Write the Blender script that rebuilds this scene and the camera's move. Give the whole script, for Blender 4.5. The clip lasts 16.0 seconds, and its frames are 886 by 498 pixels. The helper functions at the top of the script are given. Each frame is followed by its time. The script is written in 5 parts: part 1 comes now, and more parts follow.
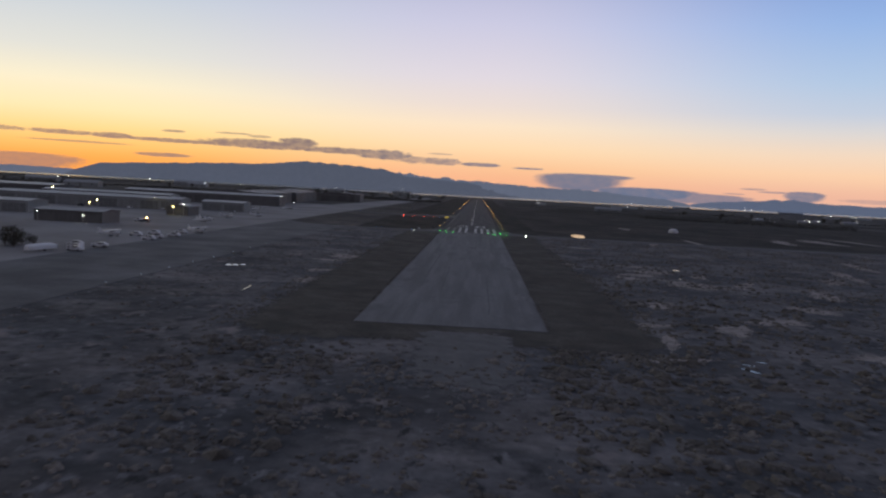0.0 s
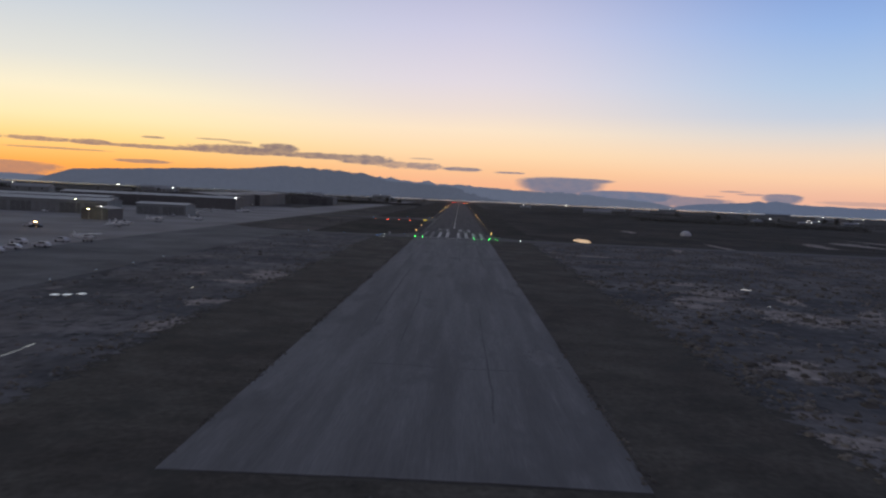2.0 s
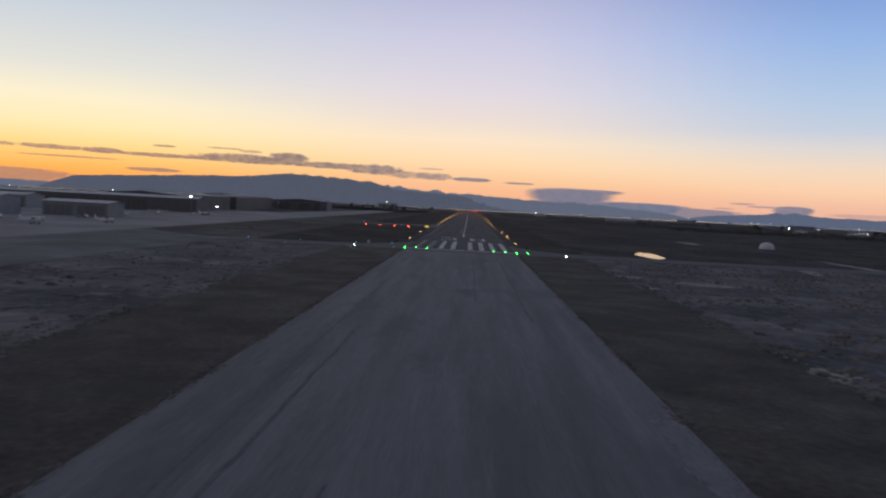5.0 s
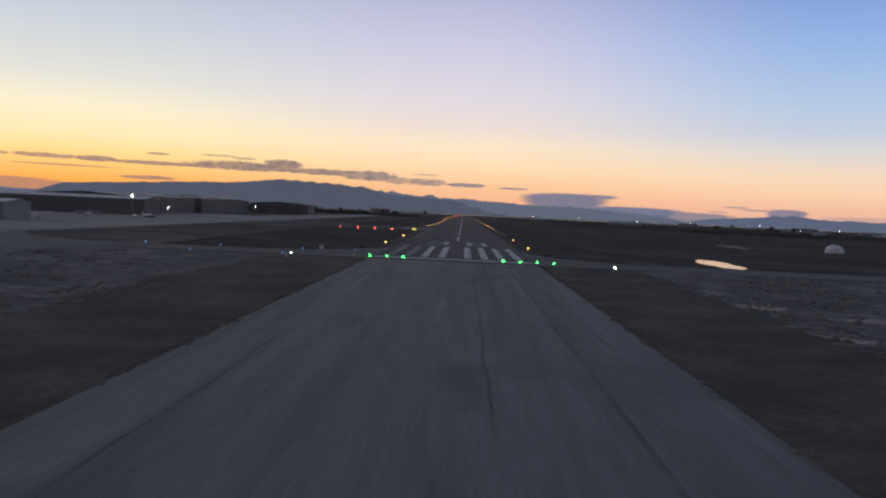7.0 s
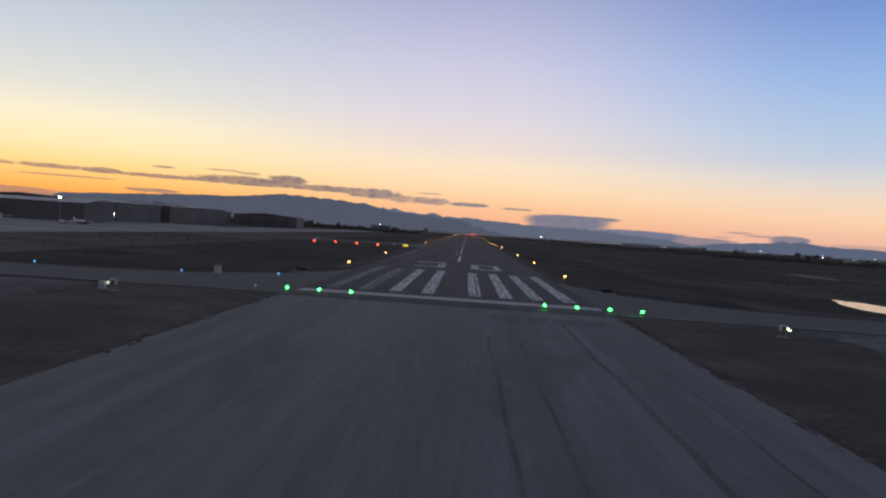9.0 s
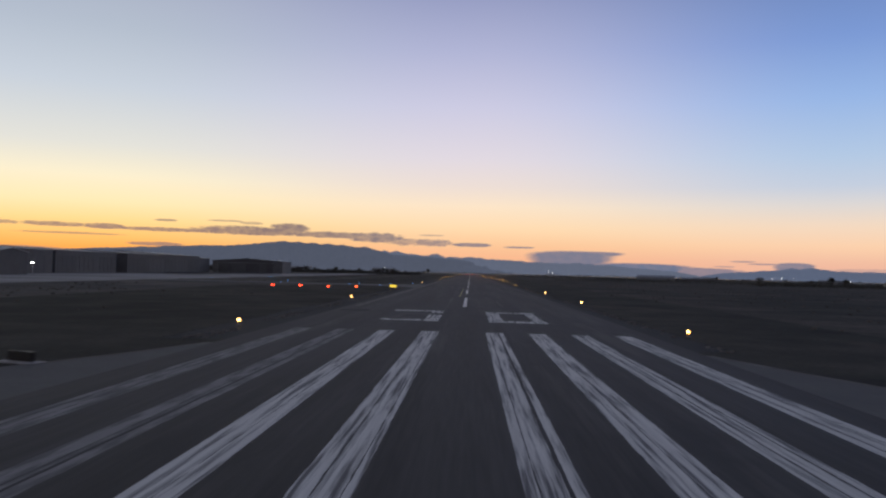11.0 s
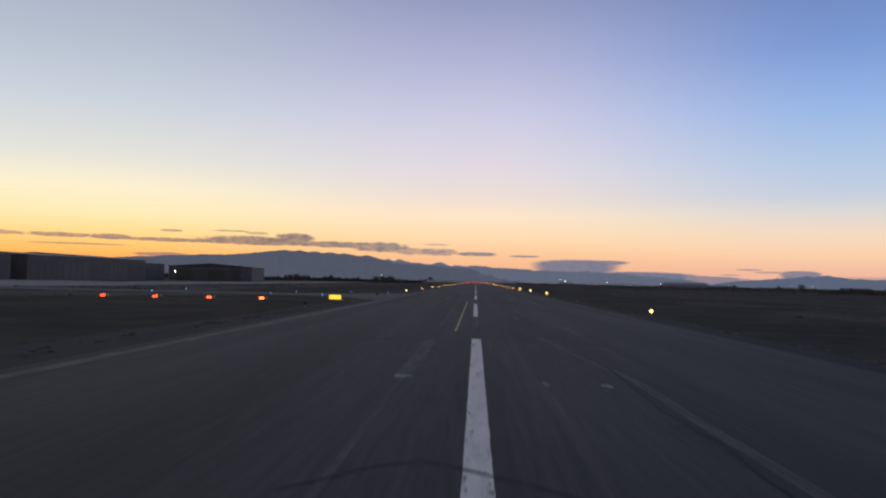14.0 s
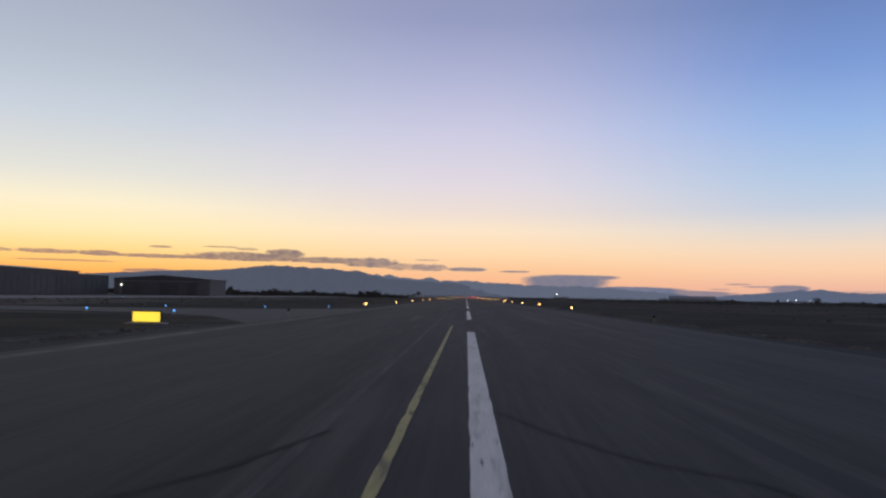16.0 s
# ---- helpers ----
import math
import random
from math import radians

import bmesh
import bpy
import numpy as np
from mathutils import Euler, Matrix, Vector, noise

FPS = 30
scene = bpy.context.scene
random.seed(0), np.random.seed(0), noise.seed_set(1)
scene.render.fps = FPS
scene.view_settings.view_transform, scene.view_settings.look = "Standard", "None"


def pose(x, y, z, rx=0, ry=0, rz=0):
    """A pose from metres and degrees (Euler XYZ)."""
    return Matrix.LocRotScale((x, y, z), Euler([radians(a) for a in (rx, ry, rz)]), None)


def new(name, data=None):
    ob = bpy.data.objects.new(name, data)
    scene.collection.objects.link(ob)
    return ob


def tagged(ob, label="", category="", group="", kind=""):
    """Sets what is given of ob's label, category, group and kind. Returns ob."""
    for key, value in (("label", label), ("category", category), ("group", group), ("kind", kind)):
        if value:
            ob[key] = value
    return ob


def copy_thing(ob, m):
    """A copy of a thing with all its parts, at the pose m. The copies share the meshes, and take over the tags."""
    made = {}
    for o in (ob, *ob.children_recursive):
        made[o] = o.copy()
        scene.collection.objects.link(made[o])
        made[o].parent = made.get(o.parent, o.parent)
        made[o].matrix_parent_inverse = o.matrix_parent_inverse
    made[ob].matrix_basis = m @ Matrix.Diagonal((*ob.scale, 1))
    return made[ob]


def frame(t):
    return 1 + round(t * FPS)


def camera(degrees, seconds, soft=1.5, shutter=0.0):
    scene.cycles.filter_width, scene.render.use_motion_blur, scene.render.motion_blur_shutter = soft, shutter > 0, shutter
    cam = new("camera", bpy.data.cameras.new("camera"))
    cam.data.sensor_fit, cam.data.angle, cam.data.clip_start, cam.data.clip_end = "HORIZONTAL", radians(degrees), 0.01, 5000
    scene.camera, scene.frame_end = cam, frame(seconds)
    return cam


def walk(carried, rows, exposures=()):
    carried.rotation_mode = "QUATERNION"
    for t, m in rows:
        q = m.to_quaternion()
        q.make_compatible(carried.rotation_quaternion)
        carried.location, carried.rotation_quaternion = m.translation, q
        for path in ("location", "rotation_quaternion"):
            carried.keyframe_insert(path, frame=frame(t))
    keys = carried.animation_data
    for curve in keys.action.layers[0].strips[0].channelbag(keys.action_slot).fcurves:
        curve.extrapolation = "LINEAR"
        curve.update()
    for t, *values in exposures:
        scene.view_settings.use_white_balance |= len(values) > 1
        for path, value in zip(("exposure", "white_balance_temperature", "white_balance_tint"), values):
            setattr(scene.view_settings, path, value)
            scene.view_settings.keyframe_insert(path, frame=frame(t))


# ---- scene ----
cam = camera(58.98, 16.0, soft=2.3, shutter=0.3)
walk(cam, [
    (0, pose(3.18, -396.22, 21.09, 85.72, -3.00, 2.60)),
    (0.5, pose(3.06, -377.64, 20.19, 85.76, -2.05, 2.27)),
    (1, pose(2.93, -359.08, 19.29, 85.80, -1.48, 1.84)),
    (1.5, pose(2.80, -340.56, 18.40, 85.90, -1.73, 1.45)),
    (2, pose(2.68, -322.08, 17.50, 86.12, -2.59, 1.28)),
    (2.5, pose(2.54, -303.66, 16.61, 86.48, -3.50, 1.27)),
    (3, pose(2.39, -285.28, 15.74, 86.76, -4.20, 1.39)),
    (3.5, pose(2.23, -266.94, 14.88, 86.91, -4.28, 1.54)),
    (4, pose(2.07, -248.67, 14.03, 86.83, -3.94, 1.73)),
    (6.5, pose(1.70, -159.99, 9.60, 86.88, -2.15, 1.94)),
    (7, pose(1.62, -142.45, 8.92, 87.27, -2.56, 1.56)),
    (7.5, pose(1.59, -125.03, 8.29, 87.72, -3.09, 1.27)),
    (8, pose(1.58, -107.74, 7.72, 88.10, -3.59, 1.26)),
    (8.5, pose(1.54, -90.59, 7.24, 88.37, -3.93, 1.52)),
    (9, pose(1.43, -73.66, 6.78, 88.65, -3.80, 1.77)),
    (9.5, pose(1.25, -56.73, 6.27, 89.07, -3.32, 1.93)),
    (10, pose(1.04, -39.74, 5.70, 89.85, -1.97, 1.94)),
    (10.2, pose(0.97, -32.94, 5.48, 90.85, -1.07, 1.92)),
    (12.3, pose(0.42, 39.97, 4.03, 91.96, -2.05, 2.25)),
    (12.5, pose(0.39, 46.78, 3.90, 92.03, -1.93, 2.29)),
    (13, pose(0.26, 63.89, 3.59, 92.23, -1.91, 2.39)),
    (13.5, pose(0.08, 81.20, 3.42, 92.35, -1.52, 2.38)),
    (14, pose(-0.08, 97.76, 3.17, 92.32, -1.20, 2.40)),
    (14.5, pose(-0.22, 114.14, 2.91, 92.29, -0.78, 2.35)),
    (15, pose(-0.31, 130.47, 2.61, 92.51, -0.54, 2.24)),
    (15.5, pose(-0.35, 146.79, 2.32, 92.74, -0.50, 2.08)),
    (16, pose(-0.34, 163.13, 2.06, 93.46, -1.00, 1.70)),
])

# ---- world: dusk sky just after sunset, afterglow ahead to the left ----
world = bpy.data.worlds.new("dusk_sky")
scene.world = world
world.use_nodes = True
wt = world.node_tree
wt.nodes.clear()


def wmath(op, a, b=None, clamp=False):
    n = wt.nodes.new("ShaderNodeMath")
    n.operation, n.use_clamp = op, clamp
    for i, v in enumerate((a, b)):
        if v is None:
            continue
        if isinstance(v, (int, float)):
            n.inputs[i].default_value = v
        else:
            wt.links.new(v, n.inputs[i])
    return n.outputs[0]


def srgb(r, g, b):
    def lin(c):
        c = c / 255
        return c / 12.92 if c <= 0.04045 else ((c + 0.055) / 1.055) ** 2.4
    return (lin(r), lin(g), lin(b), 1)


coord = wt.nodes.new("ShaderNodeTexCoord")
split = wt.nodes.new("ShaderNodeSeparateXYZ")
wt.links.new(coord.outputs["Generated"], split.inputs[0])
SX, SY, SZ = split.outputs
elev = wmath("MULTIPLY", wmath("ARCSINE", SZ), 180 / math.pi)
azim = wmath("MULTIPLY", wmath("ARCTAN2", SX, SY), 180 / math.pi)


def sky_ramp(stops):
    ramp = wt.nodes.new("ShaderNodeValToRGB")
    ramp.color_ramp.interpolation = "LINEAR"
    els = ramp.color_ramp.elements
    while len(els) < len(stops):
        els.new(0.5)
    for e, (deg, col) in zip(els, stops):
        e.position = min(1.0, max(0.0, (deg + 2) / 92))
        e.color = srgb(*col)
    wt.links.new(wmath("DIVIDE", wmath("ADD", elev, 2.0), 92.0, True), ramp.inputs[0])
    return ramp.outputs[0]


west = sky_ramp([(-2, (248, 150, 76)), (1, (255, 172, 84)), (2.0, (255, 199, 116)), (3.0, (255, 220, 149)), (4.2, (253, 234, 184)), (6, (247, 238, 208)),
                 (8, (224, 225, 218)), (11.9, (198, 208, 220)), (15.8, (178, 189, 205)), (19.7, (166, 174, 195)), (35, (124, 130, 149)), (90, (78, 80, 95))])
ahead = sky_ramp([(-2, (240, 169, 138)), (1, (248, 184, 144)), (2.0, (251, 199, 153)), (3.2, (254, 219, 176)), (4.8, (251, 228, 200)), (6.2, (236, 221, 213)),
                  (8.2, (224, 216, 225)), (11.9, (203, 202, 226)), (15.8, (176, 180, 213)), (19.7, (148, 155, 193)), (35, (114, 120, 146)), (90, (76, 78, 95))])
north = sky_ramp([(-2, (228, 172, 155)), (1, (240, 186, 160)), (2.2, (251, 208, 172)), (3.6, (243, 217, 193)), (5.0, (220, 215, 213)), (6.2, (196, 206, 223)),
                  (8.2, (178, 200, 228)), (11.9, (150, 181, 229)), (15.8, (123, 153, 212)), (19.7, (108, 134, 189)), (35, (98, 110, 142)), (90, (74, 77, 94))])
behind = sky_ramp([(-2, (116, 107, 112)), (1, (118, 109, 115)), (2.5, (122, 113, 120)), (4, (127, 117, 126)), (5.8, (133, 123, 131)),
                   (7.8, (135, 127, 135)), (11.9, (129, 125, 137)), (15.8, (121, 121, 137)), (19.7, (113, 115, 135)), (35, (93, 98, 121)), (90, (72, 75, 93))])


def wmix(fac, a, b):
    n = wt.nodes.new("ShaderNodeMix")
    n.data_type = "RGBA"
    if isinstance(fac, float):
        n.inputs[0].default_value = fac
    else:
        wt.links.new(fac, n.inputs[0])
    for sock, v in ((n.inputs[6], a), (n.inputs[7], b)):
        if isinstance(v, tuple):
            sock.default_value = v
        else:
            wt.links.new(v, sock)
    return n.outputs[2]


def smooth(x, lo, hi):
    n = wt.nodes.new("ShaderNodeMapRange")
    n.interpolation_type = "SMOOTHSTEP"
    wt.links.new(x, n.inputs[0])
    n.inputs[1].default_value, n.inputs[2].default_value = lo, hi
    return n.outputs[0]


glow = wmix(smooth(azim, -26.0, 0.0), west, ahead)
glow = wmix(smooth(azim, 0.0, 26.0), glow, north)
sky_col = wmix(smooth(wmath("ABSOLUTE", wmath("ADD", azim, 12.0)), 45.0, 130.0), glow, behind)

# thin cloud banks low over the afterglow: (azimuth, elevation, half width, height above and below, density, raggedness), degrees
wobble = wt.nodes.new("ShaderNodeCombineXYZ")
wt.links.new(wmath("MULTIPLY", azim, 1.5), wobble.inputs[0])
wt.links.new(wmath("MULTIPLY", elev, 3.6), wobble.inputs[1])
cloud_noise = wt.nodes.new("ShaderNodeTexNoise")
cloud_noise.inputs["Scale"].default_value = 1.0
cloud_noise.inputs["Detail"].default_value = 7.0
cloud_noise.inputs["Roughness"].default_value = 0.6
wt.links.new(wobble.outputs[0], cloud_noise.inputs["Vector"])
fine_noise = wt.nodes.new("ShaderNodeTexNoise")
fine_noise.inputs["Scale"].default_value = 3.2
fine_noise.inputs["Detail"].default_value = 6.0
fine_noise.inputs["Roughness"].default_value = 0.65
wt.links.new(wobble.outputs[0], fine_noise.inputs["Vector"])
ragged = wmath("ADD", wmath("SUBTRACT", cloud_noise.outputs["Fac"], 0.5), wmath("MULTIPLY", wmath("SUBTRACT", fine_noise.outputs["Fac"], 0.5), 0.7))
LONG_BANK = [(-33.0, 2.5, 2.8, 0.2, 0.14, 0.75, 1.5), (-28.6, 2.5, 2.3, 0.2, 0.14, 0.88, 1.4), (-25.5, 2.46, 1.5, 0.26, 0.14, 0.95, 1.2), (-21.8, 2.42, 3.6, 0.17, 0.13, 0.92, 1.3),
             (-16.0, 2.5, 4.6, 0.4, 0.26, 1.0, 1.4), (-13.2, 2.8, 1.5, 0.44, 0.4, 1.0, 1.1), (-10.2, 2.42, 3.2, 0.26, 0.2, 0.97, 1.4), (-7.0, 2.28, 2.2, 0.46, 0.3, 0.97, 1.7),
             (-4.8, 2.14, 1.6, 0.22, 0.34, 0.75, 1.9)]
WISPS = [(-2.8, 2.06, 1.5, 0.3, 0.26, 0.82, 1.8), (0.0, 1.98, 1.6, 0.17, 0.15, 0.92, 1.0), (3.5, 1.88, 1.2, 0.08, 0.07, 0.88, 0.8), (-21.6, 3.08, 0.8, 0.1, 0.08, 0.85, 0.9),
         (-17.6, 3.2, 1.4, 0.07, 0.05, 0.75, 1.2), (-15.8, 3.1, 0.9, 0.12, 0.1, 0.65, 1.5), (-27.5, 1.96, 3.6, 0.08, 0.06, 0.7, 0.9), (-22.2, 1.42, 2.0, 0.16, 0.14, 0.85, 0.8)]
NORTH_CLOUDS = [(-3.0, 2.62, 1.0, 0.06, 0.06, 0.55, 1.2), (7.2, 1.36, 3.3, 0.38, 1.1, 0.95, 0.3), (8.8, 1.58, 2.3, 0.12, 0.3, 0.9, 0.3), (11.8, 0.68, 4.2, 0.26, 0.8, 1.0, 0.4),
                (15.4, 0.5, 3.8, 0.22, 0.6, 0.85, 0.5), (18.9, 1.17, 0.9, 0.06, 0.07, 0.6, 0.7), (20.2, 1.02, 1.1, 0.06, 0.08, 0.65, 0.7), (17.7, 0.8, 0.8, 0.05, 0.05, 0.55, 0.7), (22.1, 0.96, 1.4, 0.2, 0.6, 0.88, 0.6), (27.0, 0.7, 3.0, 0.12, 0.2, 0.35, 0.8),
                (-31.0, 0.75, 4.2, 0.34, 0.8, 0.75, 0.7)]
body = wmath("ADD", wmath("MULTIPLY", smooth(cloud_noise.outputs["Fac"], 0.64, 0.36), 0.32), 0.68)
cover = None
for a, e, w, h, under, d, torn in LONG_BANK + WISPS + NORTH_CLOUDS:
    dx = wmath("DIVIDE", wmath("SUBTRACT", azim, a), w)
    dy = wmath("MAXIMUM", wmath("DIVIDE", wmath("SUBTRACT", elev, e), h), wmath("DIVIDE", wmath("SUBTRACT", elev, e), -under))
    r2 = wmath("ADD", wmath("MULTIPLY", dx, dx), wmath("MULTIPLY", dy, dy))
    r2 = wmath("ADD", r2, wmath("MULTIPLY", ragged, torn))
    m = wmath("MULTIPLY", smooth(r2, 1.15, 0.45), wmath("SUBTRACT", d, wmath("MULTIPLY", wmath("SUBTRACT", 1.0, body), d * min(1.0, torn * 0.5))))
    cover = m if cover is None else wmath("MAXIMUM", cover, m)
cloud_col = wmix(smooth(azim, -14.0, 8.0), srgb(132, 118, 118), srgb(106, 117, 142))
sky_col = wmix(cover, sky_col, cloud_col)

nishita = wt.nodes.new("ShaderNodeTexSky")
nishita.sky_type = "NISHITA"
nishita.sun_disc = False
nishita.sun_elevation, nishita.sun_rotation = radians(0.0), radians(-28)
bg_sky, bg_glow, add = wt.nodes.new("ShaderNodeBackground"), wt.nodes.new("ShaderNodeBackground"), wt.nodes.new("ShaderNodeAddShader")
wt.links.new(nishita.outputs[0], bg_sky.inputs[0])
bg_sky.inputs[1].default_value = 0.01
wt.links.new(sky_col, bg_glow.inputs[0])
bg_glow.inputs[1].default_value = 1.0
wt.links.new(bg_glow.outputs[0], add.inputs[0])
wt.links.new(bg_sky.outputs[0], add.inputs[1])
out = wt.nodes.new("ShaderNodeOutputWorld")
wt.links.new(add.outputs[0], out.inputs[0])


# ---- materials ----
def mat(name, base, rough=0.8, metal=0.0, spec=0.5, vary=0.25, scale=3.0, fine=40.0, bump=0.3, bump_dist=0.01, stretch=(1, 1, 1), second=None, sec_scale=0.3, sec_lo=0.5, sec_hi=0.62, ior=1.45, per_object=0.0, emit=None, emit_strength=0.0):
    """A surface with grain at two scales, an optional second colour in patches, and relief."""
    m = bpy.data.materials.new(name)
    m.use_nodes = True
    nt = m.node_tree
    b = nt.nodes["Principled BSDF"]
    tc = nt.nodes.new("ShaderNodeTexCoord")
    mp = nt.nodes.new("ShaderNodeMapping")
    mp.inputs["Scale"].default_value = stretch
    nt.links.new(tc.outputs["Object"], mp.inputs[0])

    def noise_tex(s, detail=5.0, r=0.6):
        n = nt.nodes.new("ShaderNodeTexNoise")
        n.inputs["Scale"].default_value, n.inputs["Detail"].default_value, n.inputs["Roughness"].default_value = s, detail, r
        nt.links.new(mp.outputs[0], n.inputs["Vector"])
        return n.outputs["Fac"]

    def rng(sock, lo, hi, a, c):
        n = nt.nodes.new("ShaderNodeMapRange")
        n.inputs[1].default_value, n.inputs[2].default_value, n.inputs[3].default_value, n.inputs[4].default_value = lo, hi, a, c
        nt.links.new(sock, n.inputs[0])
        return n.outputs[0]

    def mixc(f, a, c, blend="MIX"):
        n = nt.nodes.new("ShaderNodeMix")
        n.data_type, n.blend_type = "RGBA", blend
        for sock, v in ((n.inputs[0], f), (n.inputs[6], a), (n.inputs[7], c)):
            if isinstance(v, (tuple, float)):
                sock.default_value = v
            else:
                nt.links.new(v, sock)
        return n.outputs[2]

    col = (*base, 1.0)
    if second is not None:
        col = mixc(rng(noise_tex(sec_scale, 6.0, 0.62), sec_lo, sec_hi, 0.0, 1.0), col, (*second, 1.0))
    big, small = noise_tex(scale), noise_tex(fine, 3.0)
    grey = nt.nodes.new("ShaderNodeCombineColor")
    v = nt.nodes.new("ShaderNodeMath")
    v.operation = "MULTIPLY"
    nt.links.new(rng(big, 0.3, 0.7, 1 - vary, 1 + vary), v.inputs[0])
    nt.links.new(rng(small, 0.3, 0.7, 1 - vary * 0.6, 1 + vary * 0.6), v.inputs[1])
    val = v.outputs[0]
    if per_object:
        oi = nt.nodes.new("ShaderNodeObjectInfo")
        v2 = nt.nodes.new("ShaderNodeMath")
        v2.operation = "MULTIPLY"
        nt.links.new(val, v2.inputs[0])
        nt.links.new(rng(oi.outputs["Random"], 0, 1, 1 - per_object, 1 + per_object), v2.inputs[1])
        val = v2.outputs[0]
    for i in range(3):
        nt.links.new(val, grey.inputs[i])
    col = mixc(1.0, col, grey.outputs[0], "MULTIPLY")
    nt.links.new(col, b.inputs["Base Color"])
    nt.links.new(rng(big, 0.3, 0.7, max(0.02, rough - 0.08), min(1, rough + 0.08)), b.inputs["Roughness"])
    b.inputs["Metallic"].default_value = metal
    b.inputs["Specular IOR Level"].default_value = spec
    b.inputs["IOR"].default_value = ior
    if emit is not None:
        b.inputs["Emission Color"].default_value = (*emit, 1)
        b.inputs["Emission Strength"].default_value = emit_strength
    if bump:
        bp = nt.nodes.new("ShaderNodeBump")
        bp.inputs["Strength"].default_value, bp.inputs["Distance"].default_value = bump, bump_dist
        s = nt.nodes.new("ShaderNodeMath")
        s.operation = "ADD"
        nt.links.new(big, s.inputs[0])
        nt.links.new(small, s.inputs[1])
        nt.links.new(s.outputs[0], bp.inputs["Height"])
        nt.links.new(bp.outputs[0], b.inputs["Normal"])
    return m


def lamp_mat(name, colour, strength):
    m = bpy.data.materials.new(name)
    m.use_nodes = True
    b = m.node_tree.nodes["Principled BSDF"]
    b.inputs["Base Color"].default_value = (*[min(1, c + 0.2) for c in colour], 1)
    b.inputs["Roughness"].default_value = 0.1
    b.inputs["Emission Color"].default_value = (*colour, 1)
    b.inputs["Emission Strength"].default_value = strength
    return m


M_FIELD = mat("dry_grassland", (0.112, 0.102, 0.087), 0.95, spec=0.1, vary=0.45, scale=0.04, fine=0.7, bump=0.8, bump_dist=0.25,
              second=(0.068, 0.065, 0.06), sec_scale=0.015, sec_lo=0.42, sec_hi=0.6)
M_SOIL = mat("dry_field", (0.185, 0.172, 0.162), 0.95, spec=0.1, vary=0.46, scale=0.045, fine=0.5, bump=0.8, bump_dist=0.2,
              second=(0.106, 0.106, 0.106), sec_scale=0.05, sec_lo=0.41, sec_hi=0.56)
M_GRASS_SOUTH = mat("coarse_dry_grass", (0.108, 0.099, 0.081), 0.95, spec=0.1, vary=0.42, scale=0.14, fine=1.6, bump=0.7, bump_dist=0.08,
                   second=(0.088, 0.078, 0.065), sec_scale=0.06, sec_lo=0.42, sec_hi=0.6)
M_GRASS = mat("mown_dry_grass", (0.068, 0.064, 0.053), 0.95, spec=0.05, vary=0.42, scale=0.12, fine=2.5, bump=0.7, bump_dist=0.06,
              second=(0.044, 0.043, 0.036), sec_scale=0.035, sec_lo=0.42, sec_hi=0.58)
M_HEATH = mat("dark_scrubland", (0.086, 0.078, 0.066), 0.95, spec=0.05, vary=0.45, scale=0.06, fine=0.8, bump=0.8, bump_dist=0.15,
              second=(0.05, 0.048, 0.042), sec_scale=0.02, sec_lo=0.42, sec_hi=0.58)
M_RUNWAY = mat("old_asphalt", (0.19, 0.188, 0.184), 0.86, spec=0.3, vary=0.18, scale=0.45, fine=6.0, bump=0.25, bump_dist=0.01,
               stretch=(1, 0.06, 1), second=(0.15, 0.148, 0.145), sec_scale=0.25, sec_lo=0.45, sec_hi=0.6)
M_RUNWAY_NEW = mat("runway_asphalt", (0.067, 0.063, 0.06), 0.82, spec=0.35, vary=0.3, scale=0.8, fine=6.0, bump=0.25, bump_dist=0.01,
                   stretch=(1, 0.04, 1), second=(0.045, 0.042, 0.04), sec_scale=0.35, sec_lo=0.42, sec_hi=0.6)
M_SHOULDER = mat("gravel_shoulder", (0.185, 0.175, 0.162), 0.95, spec=0.1, vary=0.35, scale=0.6, fine=5.0, bump=0.4, bump_dist=0.02, second=(0.13, 0.12, 0.108), sec_scale=0.3, sec_lo=0.45, sec_hi=0.58)
M_TAXI = mat("taxiway_asphalt", (0.115, 0.112, 0.107), 0.88, spec=0.3, vary=0.18, scale=0.2, fine=3.0, bump=0.2)
M_TAXI_OLD = mat("old_taxiway_asphalt", (0.17, 0.169, 0.165), 0.9, spec=0.25, vary=0.25, scale=0.08, fine=1.5, bump=0.2, second=(0.11, 0.11, 0.108), sec_scale=0.05, sec_lo=0.42, sec_hi=0.6)
M_APRON = mat("apron_concrete", (0.315, 0.302, 0.288), 0.88, spec=0.3, vary=0.15, scale=0.06, fine=1.2, bump=0.15, second=(0.215, 0.2, 0.186), sec_scale=0.03, sec_lo=0.42, sec_hi=0.6)
M_PAINT = mat("worn_white_paint", (0.66, 0.645, 0.6), 0.75, vary=0.14, scale=1.2, fine=14.0, bump=0.15, bump_dist=0.003,
              stretch=(4.5, 0.12, 1), second=(0.13, 0.125, 0.125), sec_scale=1.1, sec_lo=0.47, sec_hi=0.62)
M_PAINT_BAR = mat("greyed_white_paint", (0.5, 0.49, 0.465), 0.75, vary=0.2, scale=0.5, fine=10.0, bump=0.15, bump_dist=0.003,
                  stretch=(1, 1, 1), second=(0.3, 0.29, 0.28), sec_scale=0.5, sec_lo=0.5, sec_hi=0.68)
M_PAINT_FRESH = mat("white_line_paint", (0.88, 0.84, 0.76), 0.7, vary=0.12, scale=1.2, fine=14.0, bump=0.15, bump_dist=0.003,
                    stretch=(2.6, 0.28, 1), second=(0.42, 0.4, 0.37), sec_scale=1.1, sec_lo=0.56, sec_hi=0.72)
